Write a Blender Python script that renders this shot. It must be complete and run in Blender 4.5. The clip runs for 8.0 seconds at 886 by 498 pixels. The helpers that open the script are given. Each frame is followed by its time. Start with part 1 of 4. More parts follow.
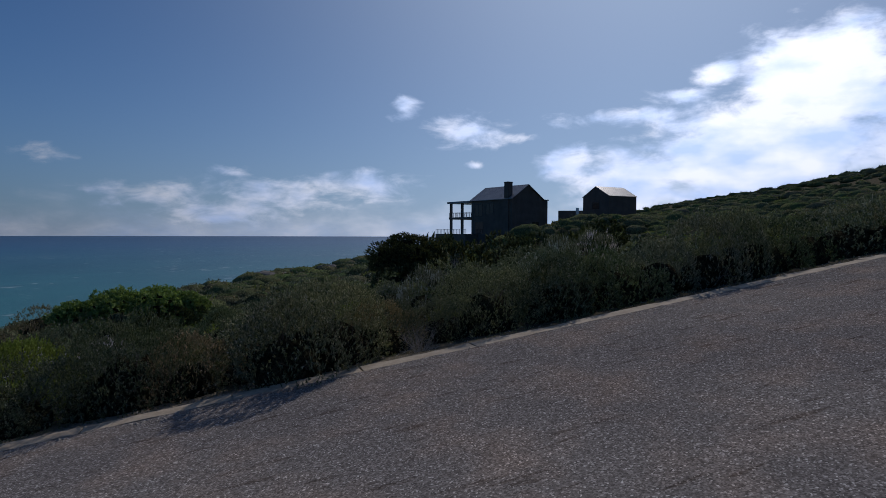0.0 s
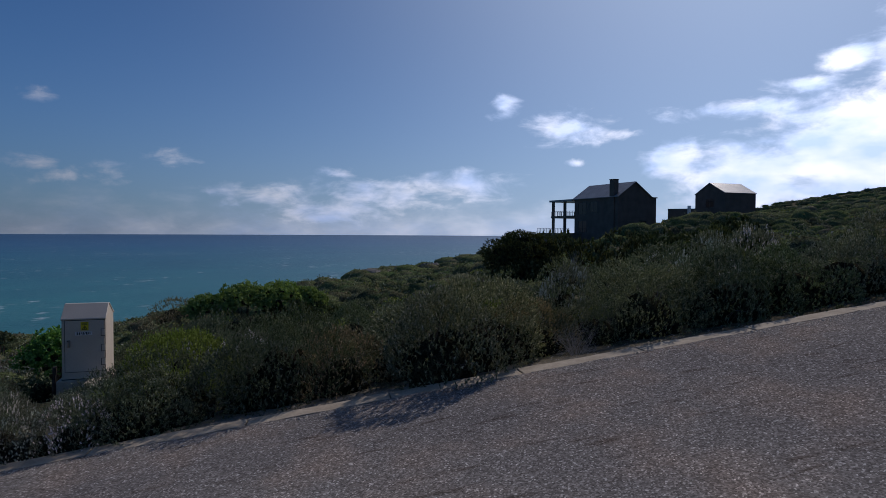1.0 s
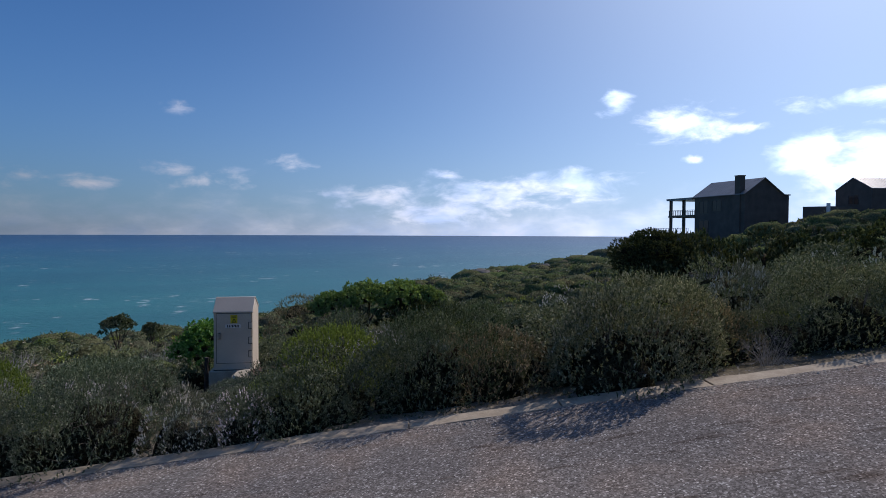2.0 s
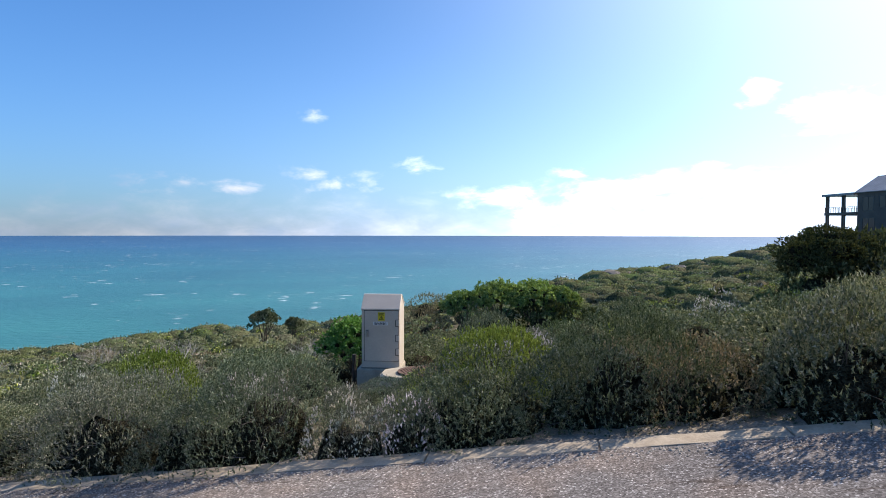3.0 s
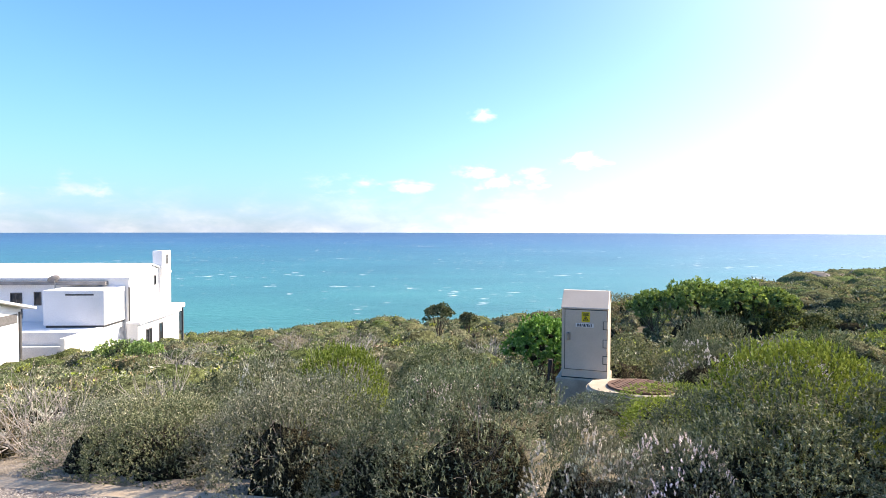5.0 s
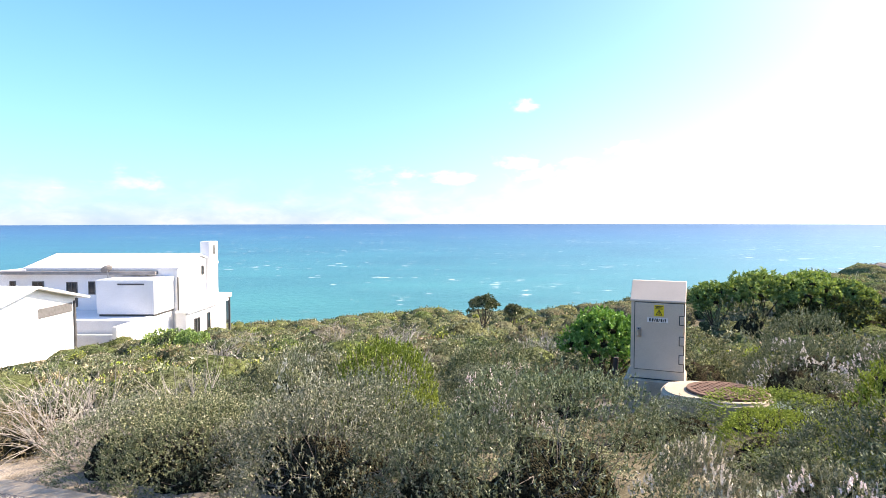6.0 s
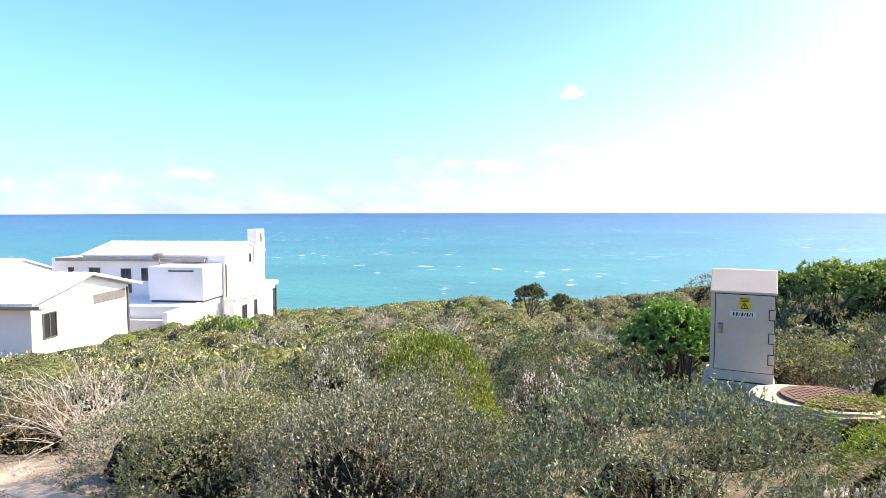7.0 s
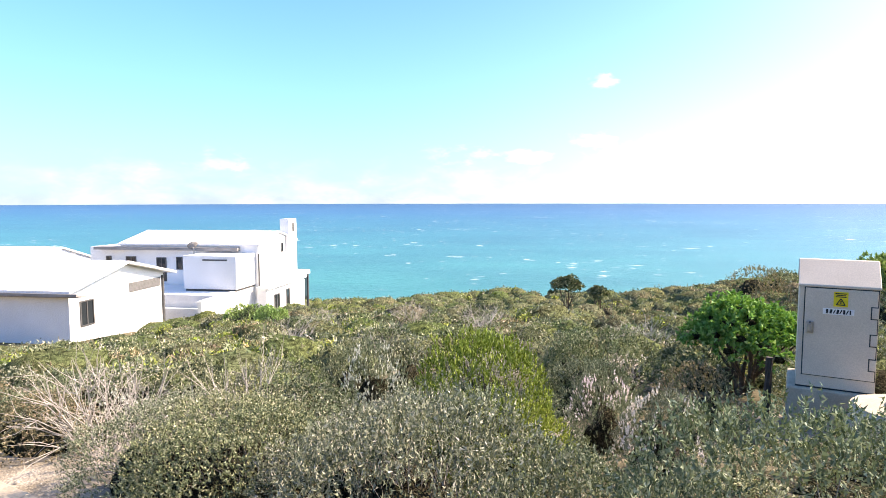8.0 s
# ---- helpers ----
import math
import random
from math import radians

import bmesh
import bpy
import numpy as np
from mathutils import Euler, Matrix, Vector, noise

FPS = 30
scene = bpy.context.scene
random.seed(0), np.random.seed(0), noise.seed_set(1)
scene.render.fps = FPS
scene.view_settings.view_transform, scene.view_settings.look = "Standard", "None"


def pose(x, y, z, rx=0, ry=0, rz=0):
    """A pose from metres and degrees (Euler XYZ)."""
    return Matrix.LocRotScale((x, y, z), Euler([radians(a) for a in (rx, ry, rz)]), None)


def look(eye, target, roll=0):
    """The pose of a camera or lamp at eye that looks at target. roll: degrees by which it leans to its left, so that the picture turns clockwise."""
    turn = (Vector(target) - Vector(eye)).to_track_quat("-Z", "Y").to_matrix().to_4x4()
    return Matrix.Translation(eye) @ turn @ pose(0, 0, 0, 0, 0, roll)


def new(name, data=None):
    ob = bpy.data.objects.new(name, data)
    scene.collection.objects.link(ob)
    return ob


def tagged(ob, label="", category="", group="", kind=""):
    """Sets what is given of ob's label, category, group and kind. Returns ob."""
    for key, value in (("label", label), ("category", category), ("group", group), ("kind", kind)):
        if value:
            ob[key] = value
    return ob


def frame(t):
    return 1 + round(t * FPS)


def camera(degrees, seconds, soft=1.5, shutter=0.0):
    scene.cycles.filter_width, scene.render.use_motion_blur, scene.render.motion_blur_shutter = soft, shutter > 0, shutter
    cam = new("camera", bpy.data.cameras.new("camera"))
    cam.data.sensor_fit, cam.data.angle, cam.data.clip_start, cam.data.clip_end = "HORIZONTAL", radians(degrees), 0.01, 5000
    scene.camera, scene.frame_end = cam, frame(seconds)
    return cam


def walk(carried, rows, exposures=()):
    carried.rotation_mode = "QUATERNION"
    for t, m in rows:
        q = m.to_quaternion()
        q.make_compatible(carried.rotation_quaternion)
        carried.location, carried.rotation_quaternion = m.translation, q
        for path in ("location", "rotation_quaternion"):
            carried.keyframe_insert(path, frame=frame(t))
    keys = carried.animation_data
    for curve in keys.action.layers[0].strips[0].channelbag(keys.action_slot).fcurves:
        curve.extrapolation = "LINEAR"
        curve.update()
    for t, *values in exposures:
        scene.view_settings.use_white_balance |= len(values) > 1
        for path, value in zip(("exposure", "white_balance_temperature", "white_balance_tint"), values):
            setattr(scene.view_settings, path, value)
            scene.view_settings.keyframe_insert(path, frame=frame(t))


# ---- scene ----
cam = camera(72.6, 8.0, soft=0.85)
PATH = [
    (0, (-1.125, 1.027, 1.464), (0.296, 2.433, 1.412), 0.2),
    (0.5, (-1.181, 1.328, 1.452), (0.144, 2.825, 1.397), 0.3),
    (1, (-1.282, 1.631, 1.407), (-0.108, 3.249, 1.351), 0.3),
    (1.5, (-1.376, 1.912, 1.371), (-0.344, 3.625, 1.316), 0.3),
    (3, (-1.656, 2.802, 1.272), (-1.162, 4.739, 1.217), 0.1),
    (3.5, (-1.729, 3.131, 1.235), (-1.422, 5.106, 1.182), 0.1),
    (4, (-1.784, 3.444, 1.19), (-1.616, 5.436, 1.136), 0.0),
    (4.5, (-1.851, 3.735, 1.166), (-1.795, 5.733, 1.109), 0.1),
    (5, (-1.909, 4.034, 1.124), (-1.96, 6.032, 1.059), 0.1),
    (6.5, (-2.129, 5.016, 0.997), (-2.384, 6.997, 0.885), -0.1),
    (7, (-2.207, 5.291, 0.958), (-2.539, 7.259, 0.828), -0.1),
    (7.5, (-2.32, 5.574, 0.928), (-2.704, 7.531, 0.785), -0.2),
    (8, (-2.433, 5.871, 0.881), (-2.864, 7.817, 0.72), -0.1),
]
EXPOSURES = [(0, -1.38, 6450, 16), (1, -1.20, 6450, 18), (1.6, -0.95, 6500, 19), (2.8, 0.44, 6950, 15), (3.5, 0.84, 7350, 16), (5, 1.4, 8000, 18), (8, 1.72, 8350, 20)]
walk(cam, [(t, look(eye, target, roll)) for t, eye, target, roll in PATH], EXPOSURES)

# ---- sun and sky ----
SUN_AZ, SUN_EL = radians(66), radians(38)
SUN_DIR = Vector((math.sin(SUN_AZ) * math.cos(SUN_EL), math.cos(SUN_AZ) * math.cos(SUN_EL), math.sin(SUN_EL)))
sun = new("sun", bpy.data.lights.new("sun", "SUN"))
sun.data.energy, sun.data.angle, sun.data.color = 4.2, radians(0.6), (1.0, 0.95, 0.87)
sun.matrix_world = look((0, 0, 60), Vector((0, 0, 60)) - SUN_DIR)

# each cloud: bearing from +y towards +x, height over the horizon, half width, half height (degrees), density
CLOUDS = [
    (41.6, 11.6, 1.6, 1.1, 1.0), (47.4, 9.5, 4.4, 1.6, 1.3), (52.5, 9.0, 2.2, 0.5, 0.7), (48.4, 6.4, 0.9, 0.4, 0.8),
    (57.0, 6.3, 3.6, 2.0, 1.5), (63.0, 4.6, 6.5, 4.2, 2.0), (73.0, 6.8, 10.0, 5.6, 2.6), (69.6, 13.6, 2.6, 1.6, 1.3),
    (77.0, 12.4, 7.0, 5.0, 2.6), (89.0, 10.0, 12.0, 8.5, 2.8), (64.0, 10.4, 7.0, 0.9, 0.8), (67.0, 12.0, 3.0, 0.8, 0.8),
    (2.2, 10.9, 1.5, 0.9, 0.50), (1.8, 5.3, 1.9, 1.0, 0.45), (3.0, 4.2, 1.6, 0.8, 0.5), (7.6, 4.6, 1.9, 0.9, 0.42),
    (11.3, 6.7, 1.8, 0.8, 0.36), (-4.2, 3.9, 3.2, 0.7, 0.7), (-11.8, 4.1, 2.6, 1.0, 0.40), (-33.0, 3.2, 3.2, 0.9, 0.40),
    (38.0, 4.3, 5.5, 1.5, 1.0), (26.5, 5.4, 1.8, 0.5, 0.7), (29.0, 3.5, 6.0, 1.7, 1.0), (19.0, 3.2, 5.0, 1.4, 0.9), (26.0, 2.1, 11.0, 1.8, 0.85),
]


def build_world():
    world = bpy.data.worlds.new("sky")
    scene.world = world
    world.use_nodes = True
    nt = world.node_tree
    nt.nodes.clear()
    link = nt.links.new

    def node(kind):
        return nt.nodes.new(kind)

    def noise_node():
        n = node("ShaderNodeTexNoise")
        n.noise_dimensions = "3D"
        return n

    def vector_node(op):
        n = node("ShaderNodeVectorMath")
        n.operation = op
        return n

    def put(n, index, value):
        if isinstance(value, bpy.types.NodeSocket):
            link(value, n.inputs[index])
        elif value is not None:
            n.inputs[index].default_value = value

    def calc(op, a, b=None, c=None, clamp=False):
        n = node("ShaderNodeMath")
        n.operation, n.use_clamp = op, clamp
        for index, value in enumerate((a, b, c)):
            put(n, index, value)
        return n.outputs[0]

    sky = node("ShaderNodeTexSky")
    sky.sky_type, sky.sun_disc = "NISHITA", False
    sky.sun_elevation, sky.sun_rotation = SUN_EL, SUN_AZ
    sky.altitude, sky.air_density, sky.dust_density, sky.ozone_density = 0.0, 1.0, 0.3, 3.0
    way = node("ShaderNodeTexCoord").outputs["Generated"]
    split = node("ShaderNodeSeparateXYZ")
    link(way, split.inputs[0])
    height = split.outputs[2]

    stretch = node("ShaderNodeMapping")
    link(way, stretch.inputs[0])
    stretch.inputs["Scale"].default_value = (1.0, 1.0, 2.3)
    billow = noise_node()
    link(stretch.outputs[0], billow.inputs["Vector"])
    billow.inputs["Scale"].default_value, billow.inputs["Detail"].default_value = 15.0, 9.0
    billow.inputs["Roughness"].default_value, billow.inputs["Distortion"].default_value = 0.58, 0.25
    ragged = calc("SUBTRACT", billow.outputs[0], 0.5)

    mass = None
    for az, el, w, h, dense in CLOUDS:
        m = node("ShaderNodeMapping")
        m.vector_type = "TEXTURE"
        a, e = radians(az), radians(el)
        link(way, m.inputs[0])
        m.inputs["Location"].default_value = (math.sin(a) * math.cos(e), math.cos(a) * math.cos(e), math.sin(e))
        m.inputs["Rotation"].default_value = (e, 0, -a)
        m.inputs["Scale"].default_value = (radians(w), 0.3, radians(h))
        far = vector_node("LENGTH")
        link(m.outputs[0], far.inputs[0])
        near = calc("MULTIPLY_ADD", far.outputs["Value"], -dense, dense)
        mass = near if mass is None else calc("MAXIMUM", mass, near)
    puffs = calc("MULTIPLY_ADD", ragged, 3.0, mass)

    # the low bank along the horizon
    bank = calc("MULTIPLY_ADD", height, -15.0, 1.0)
    bank = calc("MULTIPLY_ADD", ragged, 2.6, bank)
    body = calc("MAXIMUM", puffs, calc("MULTIPLY", bank, 0.40))
    ramp = node("ShaderNodeMapRange")
    ramp.interpolation_type = "SMOOTHSTEP"
    link(body, ramp.inputs[0])
    ramp.inputs[1].default_value, ramp.inputs[2].default_value = -0.05, 1.15
    cover = ramp.outputs[0]

    shade = noise_node()
    link(stretch.outputs[0], shade.inputs["Vector"])
    shade.inputs["Scale"].default_value, shade.inputs["Detail"].default_value = 9.0, 5.0
    tone = node("ShaderNodeValToRGB")
    link(shade.outputs[0], tone.inputs[0])
    tone.color_ramp.elements[0].position, tone.color_ramp.elements[1].position = 0.38, 0.62
    tone.color_ramp.elements[0].color = (0.52, 0.70, 1.04, 1)
    tone.color_ramp.elements[1].color = (0.90, 0.98, 1.13, 1)

    # brighter towards the sun: salt haze and thin cloud scatter the light forwards
    sunny = vector_node("DOT_PRODUCT")
    link(way, sunny.inputs[0])
    sunny.inputs[1].default_value = SUN_DIR
    toward = calc("MAXIMUM", sunny.outputs["Value"], 0.0)
    glow = calc("POWER", toward, 2.2)
    bright = calc("MULTIPLY_ADD", glow, CLOUD_GLOW, CLOUD_BASE)
    cloud = node("ShaderNodeBackground")
    link(tone.outputs[0], cloud.inputs[0])
    link(bright, cloud.inputs[1])

    def mixed(fac, a, b, mode="MIX"):
        m = node("ShaderNodeMix")
        m.data_type, m.blend_type = "RGBA", mode
        put(m, 0, fac), put(m, 6, a), put(m, 7, b)
        return m.outputs[2]

    deep = mixed(1.0, sky.outputs[0], (0.33, 0.85, 1.34, 1), "MULTIPLY")
    # paler, hazier blue away from the sun
    pale = vector_node("SCALE")
    link(deep, pale.inputs[0])
    link(calc("MULTIPLY_ADD", toward, -0.60, 1.30), pale.inputs["Scale"])
    deep = pale.outputs[0]
    low = calc("EXPONENT", calc("MULTIPLY", calc("MAXIMUM", height, 0.0), -7.0))
    haze = node("ShaderNodeCombineColor")
    gain = calc("MULTIPLY_ADD", calc("POWER", toward, 2.2), 2.6, 0.42)
    for k, f in enumerate((5.0, 6.6, 9.3)):
        link(calc("MULTIPLY", gain, f), haze.inputs[k])
    hazy = mixed(calc("MULTIPLY", low, 0.85), deep, haze.outputs[0])
    lit = calc("MULTIPLY_ADD", calc("POWER", toward, 7.5), 11.0, 0.0)
    veil = node("ShaderNodeCombineColor")
    for k, f in enumerate((0.92, 1.0, 1.04)):
        link(calc("MULTIPLY", lit, f), veil.inputs[k])
    hazy = mixed(1.0, hazy, veil.outputs[0], "ADD")
    clear = node("ShaderNodeBackground")
    link(hazy, clear.inputs[0])
    clear.inputs[1].default_value = SKY
    mix = node("ShaderNodeMixShader")
    link(cover, mix.inputs[0])
    link(clear.outputs[0], mix.inputs[1])
    link(cloud.outputs[0], mix.inputs[2])
    out = node("ShaderNodeOutputWorld")
    link(mix.outputs[0], out.inputs[0])


SKY, CLOUD_BASE, CLOUD_GLOW = 0.085, 0.50, 3.0
build_world()


# ---- materials ----
def material(name, rough=0.8, metal=0.0, spec=0.5):
    m = bpy.data.materials.new(name)
    m.use_nodes = True
    b = m.node_tree.nodes["Principled BSDF"]
    b.inputs["Roughness"].default_value, b.inputs["Metallic"].default_value = rough, metal
    b.inputs["Specular IOR Level"].default_value = spec
    return m, m.node_tree, b


def tex(nt, kind, scale, detail=4.0, space="Object", rough=0.55, stretch=(1, 1, 1)):
    co, mp, t = nt.nodes.new("ShaderNodeTexCoord"), nt.nodes.new("ShaderNodeMapping"), nt.nodes.new(kind)
    mp.inputs["Scale"].default_value = stretch
    if space == "World":
        co = nt.nodes.new("ShaderNodeNewGeometry")
        nt.links.new(co.outputs["Position"], mp.inputs[0])
    else:
        nt.links.new(co.outputs[space], mp.inputs[0])
    nt.links.new(mp.outputs[0], t.inputs["Vector"])
    t.inputs["Scale"].default_value = scale
    t.inputs["Detail"].default_value, t.inputs["Roughness"].default_value = (detail if kind.endswith("Noise") else 0.0), rough
    return t


def ramp(nt, fac, stops):
    r = nt.nodes.new("ShaderNodeValToRGB")
    nt.links.new(fac, r.inputs[0])
    e = r.color_ramp.elements
    for el, (pos, col) in ((e[0], stops[0]), (e[1], stops[-1])):
        el.position, el.color = pos, (*col, 1)
    for pos, col in stops[1:-1]:
        e.new(pos).color = (*col, 1)
    return r.outputs[0]


def blend(nt, fac, a, b, mode="MIX"):
    m = nt.nodes.new("ShaderNodeMix")
    m.data_type, m.blend_type = "RGBA", mode
    for sock, value in ((m.inputs[0], fac), (m.inputs[6], a), (m.inputs[7], b)):
        if isinstance(value, bpy.types.NodeSocket):
            nt.links.new(value, sock)
        elif isinstance(value, (int, float)):
            sock.default_value = value
        else:
            sock.default_value = (*value, 1)
    return m.outputs[2]


def relief(nt, b, fac, strength, distance):
    n = nt.nodes.new("ShaderNodeBump")
    n.inputs["Strength"].default_value, n.inputs["Distance"].default_value = strength, distance
    nt.links.new(fac, n.inputs["Height"])
    nt.links.new(n.outputs[0], b.inputs["Normal"])


def plain(name, a, b_, scale=3.0, rough=0.8, metal=0.0, grain=60.0, bump=0.2, depth=0.003, spec=0.4, space="Object"):
    """A painted, plastered or metal surface: two tones in blotches, with a fine grain."""
    m, nt, b = material(name, rough, metal, spec)
    blot = tex(nt, "ShaderNodeTexNoise", scale, 5, space)
    fine = tex(nt, "ShaderNodeTexNoise", grain, 3, space)
    c = ramp(nt, blot.outputs[0], [(0.32, a), (0.68, b_)])
    g = ramp(nt, fine.outputs[0], [(0.3, (0.86, 0.86, 0.86)), (0.7, (1.08, 1.08, 1.08))])
    nt.links.new(blend(nt, 1.0, c, g, "MULTIPLY"), b.inputs["Base Color"])
    relief(nt, b, fine.outputs[0], bump, depth)
    return m


def leafy(name, stops, thin=0.13, rough=0.85, young=(1.80, 1.76, 1.92)):
    """Small leaves: every leaf its own tone, every bush a shade of its own, paler young tips, light shining through."""
    m, nt, b = material(name, rough, 0, 0.0)

    def stored(key):
        a = nt.nodes.new("ShaderNodeAttribute")
        a.attribute_name = key
        return a.outputs["Fac"]
    geo = nt.nodes.new("ShaderNodeNewGeometry")
    c = ramp(nt, geo.outputs["Random Per Island"], stops)
    patch = tex(nt, "ShaderNodeTexNoise", 0.55, 3, "World")
    tint = ramp(nt, patch.outputs[0], [(0.3, (0.78, 0.88, 0.86)), (0.5, (1.03, 1.0, 1.05)), (0.72, (1.15, 1.12, 1.04))])
    c = blend(nt, 1.0, c, tint, "MULTIPLY")
    info = nt.nodes.new("ShaderNodeObjectInfo")
    both = nt.nodes.new("ShaderNodeMath")
    both.operation = "ADD"
    nt.links.new(info.outputs["Random"], both.inputs[0])
    nt.links.new(stored("own"), both.inputs[1])
    lap = nt.nodes.new("ShaderNodeMath")
    lap.operation = "FRACT"
    nt.links.new(both.outputs[0], lap.inputs[0])
    own = ramp(nt, lap.outputs[0], [(0.0, (0.62, 0.66, 0.62)), (0.3, (0.95, 1.02, 0.84)), (0.55, (1.02, 0.97, 0.98)), (0.8, (1.22, 1.18, 1.04)), (1.0, (1.36, 1.24, 1.26))])
    c = blend(nt, 1.0, c, own, "MULTIPLY")
    c = blend(nt, stored("tip"), c, blend(nt, 1.0, c, young, "MULTIPLY"))
    nt.links.new(c, b.inputs["Base Color"])
    tr = nt.nodes.new("ShaderNodeBsdfTranslucent")
    nt.links.new(blend(nt, 1.0, c, (1.25, 1.2, 0.6), "MULTIPLY"), tr.inputs[0])
    mix = nt.nodes.new("ShaderNodeMixShader")
    mix.inputs[0].default_value = thin
    out = nt.nodes["Material Output"]
    nt.links.new(b.outputs[0], mix.inputs[1])
    nt.links.new(tr.outputs[0], mix.inputs[2])
    nt.links.new(mix.outputs[0], out.inputs[0])
    return m


LEAF_GREEN = leafy("fynbos_green", [(0.0, (0.045, 0.062, 0.036)), (0.45, (0.112, 0.136, 0.080)), (0.8, (0.185, 0.208, 0.132)), (1.0, (0.30, 0.30, 0.22))])
LEAF_GREY = leafy("fynbos_grey_green", [(0.0, (0.056, 0.072, 0.048)), (0.5, (0.122, 0.146, 0.104)), (0.85, (0.198, 0.218, 0.165)), (1.0, (0.30, 0.30, 0.25))])
LEAF_LIME = leafy("fynbos_yellow_green", [(0.0, (0.085, 0.12, 0.025)), (0.5, (0.17, 0.215, 0.048)), (1.0, (0.27, 0.31, 0.09))])
LEAF_BROWN = leafy("fynbos_brown_green", [(0.0, (0.060, 0.060, 0.036)), (0.5, (0.138, 0.134, 0.080)), (0.85, (0.22, 0.195, 0.125)), (1.0, (0.33, 0.25, 0.17))])
LEAF_FRESH = leafy("fresh_green_leaf", [(0.0, (0.07, 0.17, 0.045)), (0.5, (0.15, 0.33, 0.085)), (0.85, (0.26, 0.48, 0.17)), (1.0, (0.42, 0.58, 0.31))], 0.22, 0.45)
LEAF_BROAD = leafy("broad_green_leaf", [(0.0, (0.090, 0.150, 0.05)), (0.5, (0.185, 0.285, 0.095)), (0.85, (0.275, 0.385, 0.15)), (1.0, (0.34, 0.42, 0.22))], 0.2, 0.5)
LEAF_DARK = leafy("dark_tree_leaf", [(0.0, (0.03, 0.04, 0.02)), (0.6, (0.07, 0.085, 0.04)), (1.0, (0.14, 0.145, 0.075))])
PETAL = leafy("dry_white_flower", [(0.0, (0.55, 0.54, 0.53)), (1.0, (0.78, 0.77, 0.76))], 0.05, 0.8, (1.1, 1.1, 1.1))
TWIG = plain("twig_bark", (0.05, 0.038, 0.028), (0.12, 0.095, 0.07), 20, 0.9)
DEAD = plain("bleached_dead_wood", (0.30, 0.27, 0.235), (0.52, 0.48, 0.43), 14, 0.85)


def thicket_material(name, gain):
    """The dense mass of twigs and leaves inside a bush, too fine to tell apart; its dark tones carry the inner shade.
    """
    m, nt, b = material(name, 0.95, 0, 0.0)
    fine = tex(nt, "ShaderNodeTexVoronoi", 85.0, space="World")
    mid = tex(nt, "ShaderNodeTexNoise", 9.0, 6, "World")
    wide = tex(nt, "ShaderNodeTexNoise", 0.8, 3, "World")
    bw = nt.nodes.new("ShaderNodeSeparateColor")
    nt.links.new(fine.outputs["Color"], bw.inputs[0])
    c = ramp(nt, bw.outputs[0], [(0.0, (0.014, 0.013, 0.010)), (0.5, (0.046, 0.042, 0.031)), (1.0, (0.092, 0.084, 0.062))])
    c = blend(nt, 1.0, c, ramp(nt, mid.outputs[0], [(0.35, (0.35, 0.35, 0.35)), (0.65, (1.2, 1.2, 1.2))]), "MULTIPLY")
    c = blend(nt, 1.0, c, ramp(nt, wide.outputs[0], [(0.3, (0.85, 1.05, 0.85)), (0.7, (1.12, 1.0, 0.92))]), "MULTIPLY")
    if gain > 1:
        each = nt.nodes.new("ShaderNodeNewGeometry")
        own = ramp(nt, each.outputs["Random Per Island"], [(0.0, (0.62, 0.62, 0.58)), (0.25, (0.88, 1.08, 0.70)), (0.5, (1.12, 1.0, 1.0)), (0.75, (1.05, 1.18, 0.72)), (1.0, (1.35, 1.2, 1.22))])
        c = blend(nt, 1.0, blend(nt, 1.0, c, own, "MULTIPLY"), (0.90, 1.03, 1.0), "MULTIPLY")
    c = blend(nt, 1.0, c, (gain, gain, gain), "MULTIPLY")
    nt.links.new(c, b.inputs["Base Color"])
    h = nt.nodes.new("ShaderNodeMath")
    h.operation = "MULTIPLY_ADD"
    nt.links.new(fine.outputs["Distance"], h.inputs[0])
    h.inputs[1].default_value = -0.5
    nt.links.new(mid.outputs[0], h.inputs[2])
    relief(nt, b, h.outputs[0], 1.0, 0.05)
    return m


# CORE is coloured near black to paint the shade in hedge hollows
CORE, THICKET = thicket_material("shade_dark_inner_twigs", 1.0), thicket_material("dense_low_scrub", 3.3)


